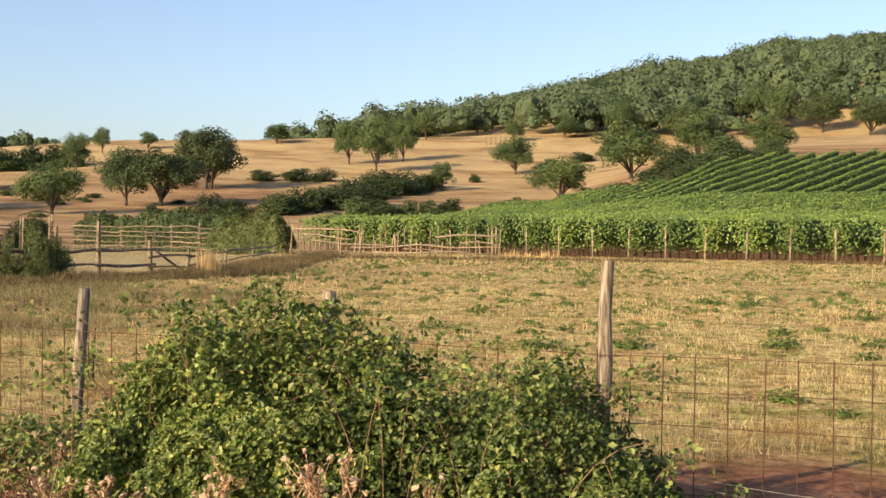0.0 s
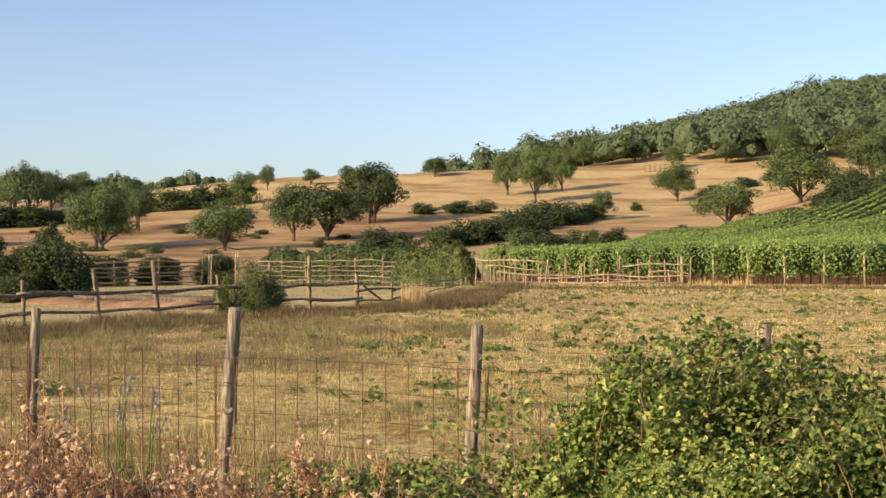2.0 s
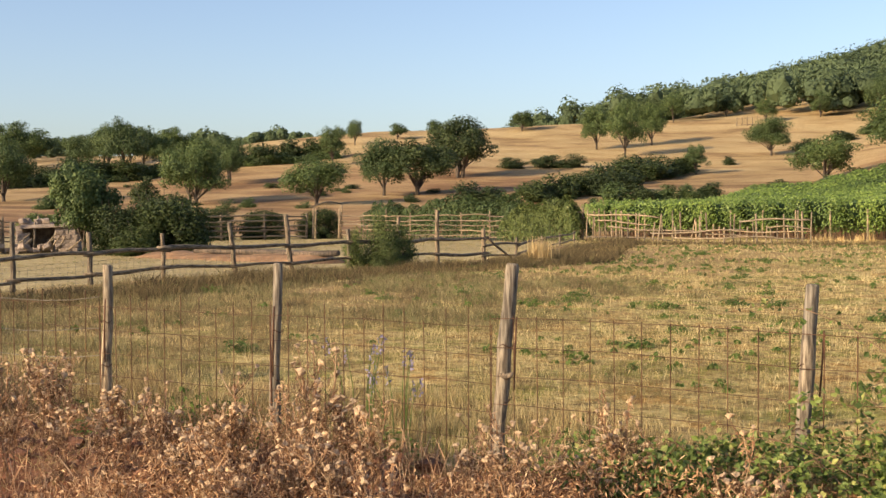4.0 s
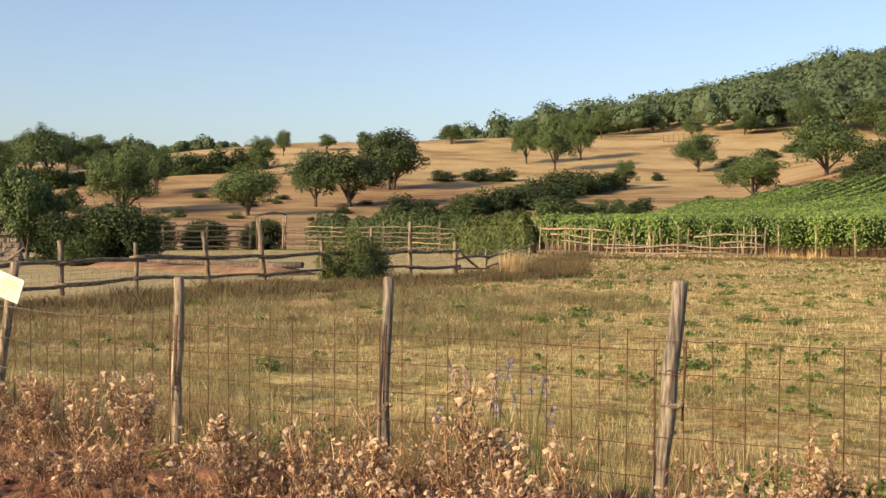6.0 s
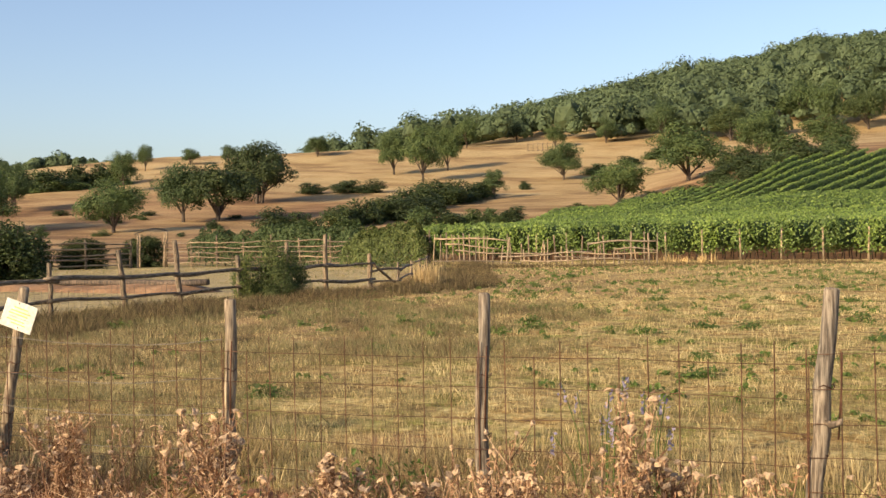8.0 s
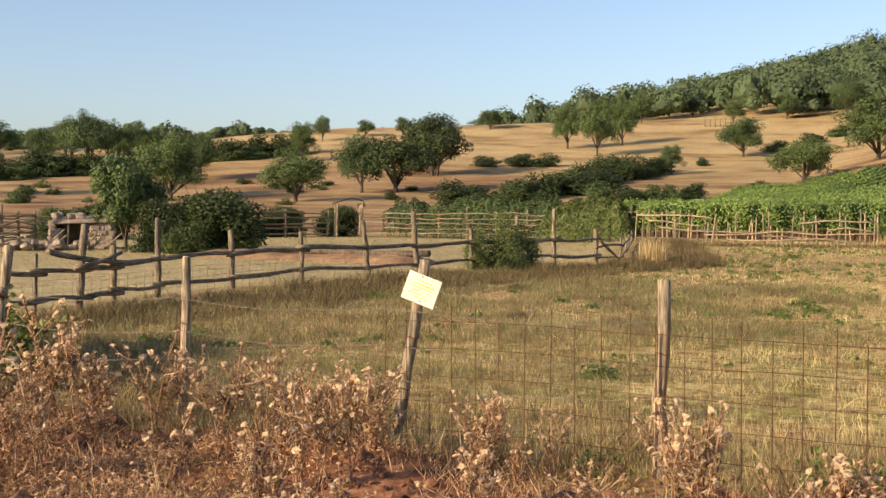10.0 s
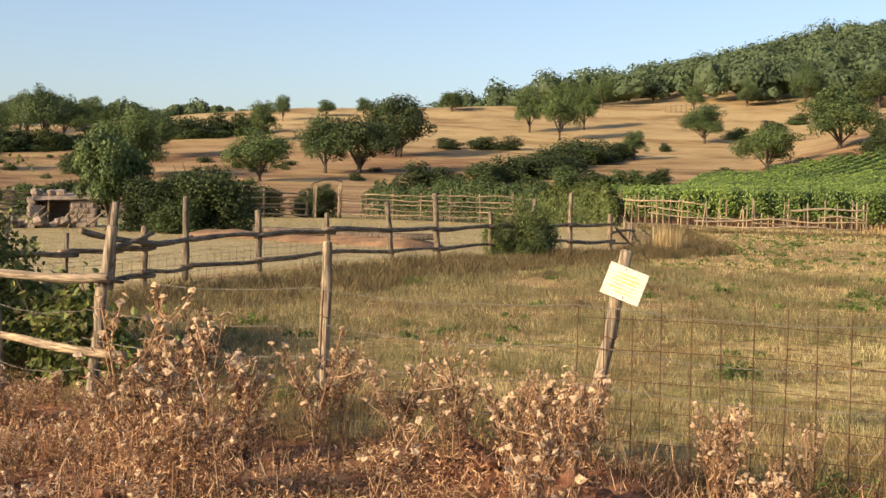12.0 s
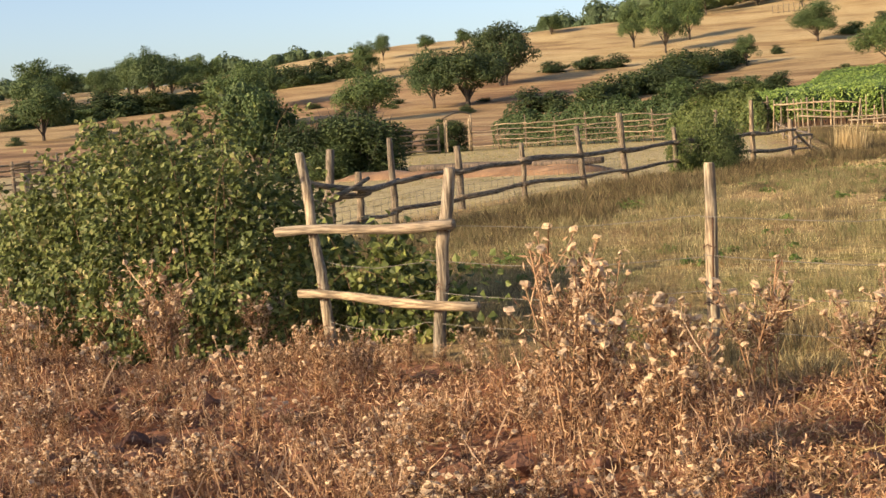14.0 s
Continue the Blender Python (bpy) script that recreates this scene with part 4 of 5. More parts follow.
bramble("hedge_bush", "tall dense green bush beside the corner posts", (-22.0, -21.3, -20.6, -20.0, -19.4, -18.9, -18.4, -18.0, -17.7, -17.4), (0.4, 0.95, 1.2, 1.36, 1.54, 1.62, 1.5, 1.22, 0.85, 0.35), 7.4, 1.05, 46000, 0.047, 54, M_HEDGE, 70)
bramble("hedge_bush", "dark leafy branches hanging behind the rails", (-17.2, -16.9, -16.6, -16.3), (0.75, 0.7, 0.5, 0.25), 7.6, 0.3, 1500, 0.07, 55, M_HEDGE, 14, 20)


# ---- pole fence round the farmyard ----
def pole(a, b, r, wobble=0.03, steps=7, sides=8):
    a, b = Vector(a), Vector(b)
    ph = random.uniform(0, 6)
    pts = [a.lerp(b, k) + Vector((0, 0, wobble * math.sin(ph + 5 * k) + random.uniform(-0.3, 0.3) * wobble)) for k in np.linspace(0, 1, steps)]
    return Shape().tube(pts, [r * (1.1 - 0.25 * k) * random.uniform(0.9, 1.1) for k in np.linspace(0, 1, steps)], sides, 0.07)


random.seed(8)
# x, y, top height, lean along y
YARD = [(-22.5, 8.6, 1.45, 0.0), (-22.5, 10.3, 1.2, -0.1), (-22.45, 11.7, 1.25, 0.2), (-22.4, 12.9, 1.0, 0.05), (-22.4, 13.8, 1.45, 0.15), (-22.35, 14.5, 1.08, 0.02), (-22.78, 16.0, 1.55, 0.02), (-22.65, 17.9, 1.32, -0.05),
        (-22.43, 19.8, 1.27, -0.03), (-22.27, 22.0, 1.5, -0.2), (-22.27, 24.1, 1.7, -0.22), (-21.9, 26.1, 1.3, -0.1), (-21.6, 27.9, 1.62, 0.05), (-21.15, 29.24, 1.80, 0.0),
        (-20.8, 31.24, 1.25, 0.0), (-21.0, 33.6, 0.95, 0.05), (-23.0, 39.2, 0.9, 0.0), (-25.1, 44.8, 0.9, 0.0), (-26.9, 49.8, 0.95, 0.0)]
yard_fence = thing("pole_fence", "rustic grey pole fence with two crooked rails around the farmyard", "fence")
for x, y, top, lean in YARD:
    z = ground_z(x, y)
    r = random.uniform(0.042, 0.058) * (1.15 if top > 1.0 else 0.8)
    part("post", bent_post((x, y - lean * 0.15, z - 0.2), (x, y + lean, top), r, 4, 8).mesh("post"), M_POLE, yard_fence)
ends = [(x, y + lean * 0.5) for x, y, _, lean in YARD]
for i, ((ax, ay), (bx, by)) in enumerate(zip(ends, ends[1:])):
    dx, dy = (bx - ax), (by - ay)
    d = math.hypot(dx, dy)
    ex, ey = dx / d * 0.18, dy / d * 0.18
    za, zb = ground_z(ax, ay), ground_z(bx, by)
    for hgt, r in ((0.66, 0.045), (0.22, 0.04)) if i < 14 else ((0.42, 0.035), (0.12, 0.03)):
        if i == 0 and hgt < 0.5:
            continue
        p = pole((ax - ex + 0.05, ay - ey, za + hgt + random.uniform(-0.03, 0.05)), (bx + ex + 0.05, by + ey, zb + hgt + random.uniform(-0.03, 0.05)), r * random.uniform(0.85, 1.2), 0.025)
        part("rail", p.mesh("rail"), M_POLE_Y, yard_fence)
part("brace", pole((-22.2, 13.0, 1.05), (-22.2, 14.6, 0.78), 0.045, 0.02).mesh("brace"), M_POLE_Y, yard_fence)
part("brace", pole((-22.15, 13.5, 0.75), (-22.15, 14.5, 0.98), 0.04, 0.01).mesh("brace"), M_POLE_Y, yard_fence)
part("brace", pole((-20.8, 31.5, 0.95), (-20.6, 32.6, 0.35), 0.035, 0.01).mesh("brace"), M_POLE_Y, yard_fence)
net = Shape()
for y in np.arange(10.0, 24.0, 0.2):
    z = ground_z(-22.35, y)
    net.tube([(-22.32, y, z), (-22.32, y + 0.01, z + 0.5)], [0.004, 0.004], 3, 0, False)
for h in (0.08, 0.2, 0.32, 0.44, 0.52):
    net.tube([(-22.32, y, ground_z(-22.35, y) + h + random.uniform(-0.01, 0.01)) for y in np.arange(10, 24.3, 0.7)], [0.0035] * 21, 3, 0, False)
part("netting", net.mesh("netting"), M_WIRE, yard_fence, "sagging sheep netting")


# ---- paling fence at the field's far end ----
def paling_fence():
    th = thing("paling_fence", "uneven fence of pale upright sticks and crooked rails", "fence")
    a, b = Vector((-28.4, 54.4, 0)), Vector((-17.8, 55.5, 0))
    n = 36
    for i in range(n + 1):
        k = i / n
        k2 = k + random.uniform(-0.008, 0.008)
        p = a.lerp(b, k2)
        z = ground_z(p.x, p.y)
        tall = (1.45 + random.uniform(-0.08, 0.12)) if i < 10 or i % 4 == 0 or i > 33 else random.uniform(0.75, 1.3)
        lean = random.uniform(-0.1, 0.1) + (0.25 if i in (12, 17) else 0)
        part("paling", pole((p.x, p.y + random.uniform(-0.1, 0.1), z - 0.1), (p.x + lean, p.y, z + tall), random.uniform(0.03, 0.05), 0.0, 5, 6).mesh("paling"), M_PALE if random.random() < 0.65 else M_POLE, th)
    for k0, k1, h0, h1 in ((0, 0.34, 1.28, 1.25), (0, 0.4, 0.2, 0.15), (0.1, 0.5, 0.7, 0.55), (0.3, 0.72, 0.5, 0.62), (0.4, 0.85, 0.28, 0.3), (0.6, 1.0, 0.62, 0.55), (0.55, 0.98, 0.4, 0.28), (0.7, 1.0, 1.05, 1.15), (0.82, 1.0, 0.8, 0.72), (0.05, 0.3, 0.95, 0.9)):
        p, q = a.lerp(b, k0), a.lerp(b, k1)
        part("rail", pole((p.x, p.y - 0.06, ground_z(p.x, p.y) + h0), (q.x, q.y - 0.06, ground_z(q.x, q.y) + h1), random.uniform(0.03, 0.045), 0.05, 9, 6).mesh("rail"), M_PALE_X if random.random() < 0.5 else M_POLE_X, th)


paling_fence()


def rail_fence(label, a, b, rails, posts, top, seed, r=0.035):
    """Stacked level poles between posts."""
    random.seed(seed)
    th = thing("rail_fence", label, "fence")
    a, b = Vector((*a, 0)), Vector((*b, 0))
    for i in range(posts + 1):
        p = a.lerp(b, i / posts)
        z = ground_z(p.x, p.y)
        part("post", pole((p.x, p.y, z - 0.2), (p.x + random.uniform(-0.08, 0.08), p.y, z + top * random.uniform(0.98, 1.22)), r * 1.5, 0.0, 5, 7).mesh("post"), M_POLE, th)
    for h in np.linspace(0.25, top * 0.93, rails):
        for i in range(posts):
            p, q = a.lerp(b, (i - 0.06) / posts), a.lerp(b, (i + 1.06) / posts)
            part("rail", pole((p.x, p.y - 0.07, ground_z(p.x, p.y) + h + random.uniform(-0.06, 0.06)), (q.x, q.y - 0.07, ground_z(q.x, q.y) + h + random.uniform(-0.06, 0.06)), r * random.uniform(0.8, 1.2), 0.03, 6, 6).mesh("rail"), M_PALE_X if random.random() < 0.15 else M_POLE_X, th)
    return th


rail_fence("rustic fence of stacked grey poles across the yard", (-48.2, 60.6), (-28.8, 54.7), 5, 9, 1.5, 61, 0.029)
rail_fence("rustic pole fence beside the yard gate", (-48.6, 57.6), (-53.0, 47.5), 5, 4, 1.55, 62, 0.042)
rail_fence("pole pen built against the stone shelter", (-46.0, 33.8), (-48.9, 29.0), 8, 9, 1.5, 63, 0.04)
rail_fence("grey pole fence at the back of the yard", (-52.5, 41.0), (-57.0, 31.0), 5, 4, 1.4, 64, 0.04)


rail_fence("pale far-off pole pen at the edge of the woodland", (-109.7, 318.3), (-100.7, 321.1), 2, 7, 2.1, 65, 0.075)


def yard_gate():
    th = thing("yard_gate", "tall pale wooden gate frame with curved top pole", "gate")
    random.seed(66)
    l, r = Vector((-48.4, 58.0, 0)), Vector((-48.3, 60.7, 0))
    for p, tall in ((l, 2.0), (r, 2.15), (l + Vector((-0.1, 0.35, 0)), 1.9), (r + Vector((0.05, -0.3, 0)), 1.95)):
        z = ground_z(p.x, p.y)
        part("post", pole((p.x, p.y, z - 0.2), (p.x + 0.05, p.y, z + tall), 0.055, 0.0, 5, 7).mesh("post"), M_PALE, th)
    z = ground_z(l.x, l.y)
    arch = [l.lerp(r, k) + Vector((0, 0, z + 2.0 + 0.28 * math.sin(math.pi * k * 0.8))) for k in np.linspace(-0.1, 1.05, 9)]
    part("top_pole", Shape().tube(arch, [0.045] * 9, 7, 0.08).mesh("top_pole"), M_POLE, th)
    for h in (0.4, 0.8, 1.2, 1.6):
        part("rail", pole(l + Vector((0, 0.05, z + h)), l + Vector((-0.2, 0.75, z + h)), 0.03, 0.0, 4, 6).mesh("rail"), M_PALE, th)


yard_gate()


# ---- stone shelter ----
def stone(size, seed):
    g = random.Random(seed)
    bm = bmesh.new()
    bmesh.ops.create_cube(bm, size=1)
    bmesh.ops.bevel(bm, geom=list(bm.edges), offset=0.14, segments=1, affect="EDGES")
    for v in bm.verts:
        v.co = Vector((v.co.x * size[0], v.co.y * size[1], v.co.z * size[2])) * g.uniform(0.88, 1.1)
    me = bpy.data.meshes.new("stone")
    bm.to_mesh(me)
    bm.free()
    me.materials.append(M_STONE)
    return me


def shelter():
    random.seed(71)
    base = pose(-45.1, 35.4, ground_z(-45.1, 35.4), 0, 0, 45)
    th = thing("stone_shelter", "low ruined stone animal shelter with slab roof and dark doorway", "shed", base)
    stones = [stone((0.34, 0.3, 0.2), 1), stone((0.26, 0.3, 0.18), 2), stone((0.42, 0.3, 0.22), 3), stone((0.3, 0.3, 0.24), 4)]

    def wall(x0, x1, y, tall, turn):
        w = part("wall", Shape().box(Matrix.Translation((y, (x0 + x1) / 2, tall / 2)) if turn else Matrix.Translation(((x0 + x1) / 2, y, tall / 2)), (x1 - x0) if not turn else 0.2, 0.2 if not turn else (x1 - x0), tall).mesh("wall", False), M_STONE, th)
        z = 0.1
        while z < tall:
            x = x0 + 0.12
            while x < x1:
                ob = new("stone", random.choice(stones))
                ob.parent = w
                jx, jy = random.uniform(-0.03, 0.03), random.uniform(-0.03, 0.03)
                ob.matrix_basis = pose(*((x + jx, y + jy, z) if not turn else (y + jy, x + jx, z)), random.uniform(-6, 6), random.uniform(-6, 6), random.uniform(-8, 8) + (90 if turn else 0))
                x += random.uniform(0.27, 0.36)
            z += 0.19
    wall(0.35, 1.15, 0.0, 1.05, False)      # pier beside the doorway
    wall(-1.15, -0.75, 0.0, 0.85, False)
    wall(-1.15, 1.15, 1.5, 1.15, False)
    wall(0.0, 1.5, -1.15, 1.1, True)
    wall(0.0, 1.5, 1.15, 1.1, True)
    roof = Shape()
    roof.box(pose(0.1, 0.75, 1.22, 4, -2, 1), 2.5, 1.95, 0.14, 0.06)
    part("roof", roof.mesh("roof", False), M_STONE, th, "rough stone roof slab")
    for k in range(9):
        ob = new("stone", random.choice(stones))
        ob.parent = th
        ob.matrix_basis = pose(random.uniform(-1.1, 1.1), random.uniform(0.0, 1.3), 1.36, random.uniform(-15, 15), random.uniform(-15, 15), random.uniform(0, 180))
    part("door_pole", pole((-0.55, -0.12, 0), (-0.5, -0.1, 1.35), 0.05, 0.0, 5, 7).mesh("door_pole"), M_PALE, th)
    part("lintel", pole((-0.95, -0.05, 1.1), (0.6, -0.05, 1.12), 0.06, 0.02, 5, 7).mesh("lintel"), M_POLE, th)
    heap = thing("rubble_heap", "heap of pale broken stones and sticks by the shelter", "rubble", pose(-44.6, 34.3, ground_z(-44.6, 34.3), 0, 0, 45))
    for k in range(38):
        ob = new("stone", random.choice(stones))
        ob.parent = heap
        ob.matrix_basis = pose(random.gauss(-0.9, 0.9), random.gauss(0, 0.35), random.uniform(0.05, 0.3), random.uniform(-30, 30), random.uniform(-30, 30), random.uniform(0, 180))
    for k in range(14):
        x = random.gauss(-0.5, 0.9)
        part("stick", pole((x, 0, 0.1), (x + random.uniform(-0.9, 0.9), random.uniform(-0.4, 0.4), random.uniform(0.4, 0.9)), 0.035, 0.02, 5, 6).mesh("stick"), M_PALE, heap)


shelter()


# ---- farmyard shrubs, bank and log ----
yard_bush = [bush("dark dense shrub in the farmyard", M_DARK, 81, 11000, 0.115, "bush", "shrubs of the farmyard", True), bush("green leafy shrub in the farmyard", M_TREE, 82, 11000, 0.115, "bush", "shrubs of the farmyard", True)]
plant_out(yard_bush, [(-37.4, 35.0, 2.6, 4.2, 0), (-39.9, 34.5, 2.5, 3.4, 0), (-39.4, 35.2, 2.3, 3.0, 0), (-38.0, 34.3, 1.6, 3.0, 0), (-38.6, 36.0, 3.0, 3.8, 0), (-53.0, 54.0, 2.3, 3.8, 0), (-55.0, 51.0, 2.5, 3.6, 1),
                      (-41.0, 35.8, 2.0, 2.4, 0), (-51.4, 57.0, 2.2, 3.6, 0), (-49.6, 60.4, 2.3, 3.4, 0), (-57.0, 48.0, 2.4, 4.0, 0), (-56.4, 44.6, 2.2, 3.4, 1)], 9)
def hedge_run(label, mat, a, b, along_k, tops, deep, leaves, size, seed):
    """An unclipped hedge between two places, its height following tops."""
    g = np.random.default_rng(seed)
    th = thing("hedge", label, "hedge", group="hedge behind the pole fence")
    k = g.random(leaves)
    top = np.interp(k, along_k, tops)
    keep = g.random(leaves) < top / max(tops)
    k, top = k[keep], top[keep]
    n = len(k)
    run = math.hypot(b[0] - a[0], b[1] - a[1])
    wx, wy = (b[0] - a[0]) / run, (b[1] - a[1]) / run
    ang = g.uniform(-0.02, 1.02, n) * math.pi
    lump = 0.72 + 0.36 * vnoise(k * run + ang * 0.3, ang + k, 0.5, seed) + 0.22 * vnoise(k * run, ang, 0.16, seed + 1)
    q = lump * g.choice([1.0, 0.9, 0.75], n, p=[0.55, 0.3, 0.15])
    side, up = np.cos(ang) * deep * q, np.abs(np.sin(ang)) ** 0.45 * top * q
    x, y = a[0] + wx * k * run - wy * side, a[1] + wy * k * run + wx * side
    out = np.stack([-wy * np.cos(ang), wx * np.cos(ang), np.sin(ang) * 0.7 + 0.1], 1)
    part("foliage", sprig_mesh("foliage", np.stack([x, y, height(x, y) + np.maximum(up, 0.03)], 1), out, size, 0.55), mat, th)
    wood = Shape()
    for j in np.arange(0.3, run, 0.6):
        px, py, t = a[0] + wx * j, a[1] + wy * j, float(np.interp(j / run, along_k, tops))
        z = ground_z(px, py)
        wood.tube([(px, py, z - 0.05), (px + g.normal() * 0.1, py + g.normal() * 0.1, z + t * 0.4), (px + g.normal() * 0.2, py + g.normal() * 0.15, z + t * 0.8)], [0.03, 0.024, 0.01], 5, 0.1, False)
    part("stem", wood.mesh("stem"), M_BARK, th)


M_CLIMB = leaf_material("climbing_leaves", [(0.0, (0.045, 0.072, 0.022)), (0.5, (0.105, 0.145, 0.045)), (1.0, (0.19, 0.225, 0.075))], 0.25, 0.55, 0.8)
hedge_run("dense yellow-green hedge beside the paling fence", M_CLIMB, (-28.6, 54.5), (-34.0, 56.1), (0, 0.05, 0.15, 0.3, 0.6, 0.85, 1.0), (0.5, 1.3, 1.9, 2.05, 1.9, 1.5, 0.9), 0.6, 30000, 0.085, 83)
hedge_run("loose green hedge behind the rails of the yard", M_TREE, (-33.4, 57.6), (-47.0, 62.0), (0, 0.1, 0.3, 0.42, 0.6, 0.75, 0.9, 1.0), (1.6, 2.2, 2.1, 2.25, 1.8, 1.6, 2.1, 1.6), 0.8, 40000, 0.09, 84)
plant_out([bush("scrubby dull green bush beside the pole fence", M_CLIMB, 85, 6500, 0.11, "bush", "scrub by the fence", True)],
          [(-21.5, 26.8, 1.75, 1.3), (-21.2, 27.3, 1.35, 1.1), (-21.8, 26.3, 1.3, 0.95), (-21.1, 26.5, 0.9, 1.0)], 11)
slim = tree("slim dark green tree beside the stone shelter", M_TREE, 86, 5600, 0.42, 0.12, slim=0.9, group="trees of the farmyard")
slim.matrix_basis = settle(-41.9, 34.6, 3.2, 4.1, 0)


def earth_bank():
    n, m = 60, 14
    u, v = np.meshgrid(np.linspace(0, 1, n), np.linspace(-1, 1, m), indexing="ij")
    cx, cy = -36.6 + 10.4 * u, 33.2 - 2.0 * u
    x, y = cx + 0.19 * v, cy + v * 0.95
    prof = np.clip(1 - v * v, 0, 1) ** 0.6 * np.clip(np.minimum(u, 1 - u) * 14, 0, 1) ** 0.5
    z = height(x, y) - 0.04 + 0.27 * prof * (0.8 + 0.4 * vnoise(x, y, 0.8, 31)) + 0.05 * (vnoise(x, y, 0.25, 32) - 0.5) * prof
    i, j = np.meshgrid(np.arange(n - 1), np.arange(m - 1), indexing="ij")
    f = np.stack([i * m + j, (i + 1) * m + j, (i + 1) * m + j + 1, i * m + j + 1], -1).reshape(-1, 4)
    tagged(part("earth_bank", quick_mesh("earth_bank", np.stack([x, y, z], -1).reshape(-1, 3), f, True), M_SOIL), "low bank of bare reddish earth in the yard", "bank")
    z = ground_z(-29, 31.6) + 0.33
    lg = thing("log", "long dark log lying along the earth bank", "log")
    part("trunk", pole((-33.5, 32.4, z - 0.06), (-26.1, 31.1, z), 0.11, 0.03, 9, 10).mesh("trunk"), M_BARK, lg)


earth_bank()


# ---- grass ----
def scatter(n, x0, x1, y0, y1, seed):
    g = np.random.default_rng(seed)
    return g.uniform(x0, x1, n), g.uniform(y0, y1, n)


def view_side(x, y):
    """Keeps what lies in the wedge of land that the path overlooks."""
    return (x > -11.7 - y * 1.4 - 0.5) & (x < 1.2 + 0.06 * y)


def field_side(x, y):
    return x > np.interp(y, [6, 24, 29.2, 33.5, 53.8], [-21.9, -21.9, -20.6, -20.3, -27]) + 0.2


def grass(name, label, mat, n, box, tall, wide, seed, per=6, lean=0.5, keep=None, spread=0.05):
    x, y = scatter(n, *box, seed)
    k = view_side(x, y) & (np.hypot((x - 0.1) / 1.1, (y - 8.2) / 1.0) > 0.9 + 0.6 * vnoise(x, y, 0.4, 90))
    if keep is not None:
        k &= keep(x, y)
    x, y = x[k], y[k]
    var = 0.6 + 0.8 * vnoise(x, y, 0.9, seed)
    far = np.clip(y / 10, 1, 6)
    tall = tall * np.where((y > 31) & (tall > 0.25) & (tall < 0.5), 0.7, 1.0)
    me = blade_mesh(name, x, y, height(x, y), tall * var, wide * far, lean, per, spread * np.sqrt(far))
    return tagged(part(name, me, mat), label, "grass", kind="stuff")


clear = lambda x, y: field_side(x, y) & (y < 60 - 0.42 * (x + 0.5))
grass("stubble", "short dry straw stubble across the field", M_FIELD, 24000, (-22, 2, 7.0, 16), 0.085, 0.0024, 101, 5, 0.35, clear)
grass("stubble", "short dry straw stubble across the field", M_FIELD, 16000, (-24, 3, 16, 30), 0.09, 0.003, 102, 4, 0.4, clear)
grass("stubble", "short dry straw stubble across the field", M_FIELD, 10000, (-32, 4, 30, 62), 0.10, 0.0032, 103, 4, 0.6, clear)
grass("dry_grass", "tufts of dry grass along the wire fence", M_DRY, 6500, (-18, 1.5, 6.6, 8.2), 0.17, 0.0022, 104, 7, 0.4, lambda x, y: (vnoise(x, y, 0.7, 92) > 0.4))
grass("dry_grass", "thin brown grass standing in the near field", M_RANK, 11000, (-20, 1.5, 6.6, 12.5), 0.14, 0.0016, 116, 6, 0.2, lambda x, y: (vnoise(x, y, 1.3, 88) > 0.36 + 0.05 * (y - 7)))
grass("dry_grass", "pale dry grass stalks just behind the wire fence", M_FIELD, 4500, (-14, 1.5, 7.0, 9.3), 0.17, 0.0018, 115, 6, 0.18, lambda x, y: vnoise(x, y, 0.9, 89) > 0.42)
grass("green_grass", "patches of green grass in the stubble", M_GREENGRASS, 9000, (-22, 2, 8, 16), 0.065, 0.0028, 105, 6, 0.6, lambda x, y: clear(x, y) & (vnoise(x, y, 1.6, 93) > 0.56))
grass("green_grass", "patches of green grass in the stubble", M_GREENGRASS, 7000, (-24, 3, 16, 40), 0.075, 0.003, 106, 5, 0.6, lambda x, y: clear(x, y) & (vnoise(x, y, 2.2, 94) > 0.6))
grass("green_grass", "rank green grass before the pole fence", M_RANK, 17000, (-22.4, -10.5, 7.6, 26), 0.15, 0.0023, 107, 8, 0.35, lambda x, y: field_side(x, y) & (vnoise(x, y, 1.2, 95) > 0.25 + 0.055 * np.clip(x + 17, 0, 9)))
strip = lambda x, y: (line_distance(x, y, POLE_LINE) < 2.3 + 0.8 * vnoise(x, y, 2, 96)) & field_side(x, y - 0.0)
grass("tall_grass", "tall brown seeding grass below the pole fence", M_BROWN, 44000, (-28, -15, 11, 56), 0.25, 0.0021, 108, 9, 0.35, strip)
grass("tall_grass", "tall brown grass along the paling fence and vines", M_BROWN, 9000, (-28, 2, 51, 66), 0.3, 0.003, 109, 7, 0.3, lambda x, y: (np.abs(y - np.interp(x, [-28, -17, -0.5, 2], [52.6, 54.3, 57.6, 57])) < 1.2) & (vnoise(x, y, 3, 97) > 0.3 + 0.03 * np.clip(x + 17, 0, 10)))
grass("yard_grass", "thin dry grass over the farmyard", M_STRAW, 9000, (-52, -20, 8, 56), 0.07, 0.004, 110, 5, 0.8, lambda x, y: ~field_side(x, y))
grass("reeds", "clump of tall pale dry reeds", M_REED, 42, (-20.0, -19.35, 32.5, 33.1), 0.62, 0.0035, 111, 12, 0.12)
grass("reeds", "clump of tall pale dry reeds", M_REED, 30, (-18.0, -15.5, 56.2, 57.6), 0.55, 0.0035, 112, 10, 0.15)
grass("verge_litter", "dry trampled grass and stalks on the red verge", M_THISTLE, 26000, (-23, 1.8, 2.2, 7.0), 0.11, 0.0032, 113, 5, 0.7, lambda x, y: vnoise(x, y, 0.8, 98) > 0.54)
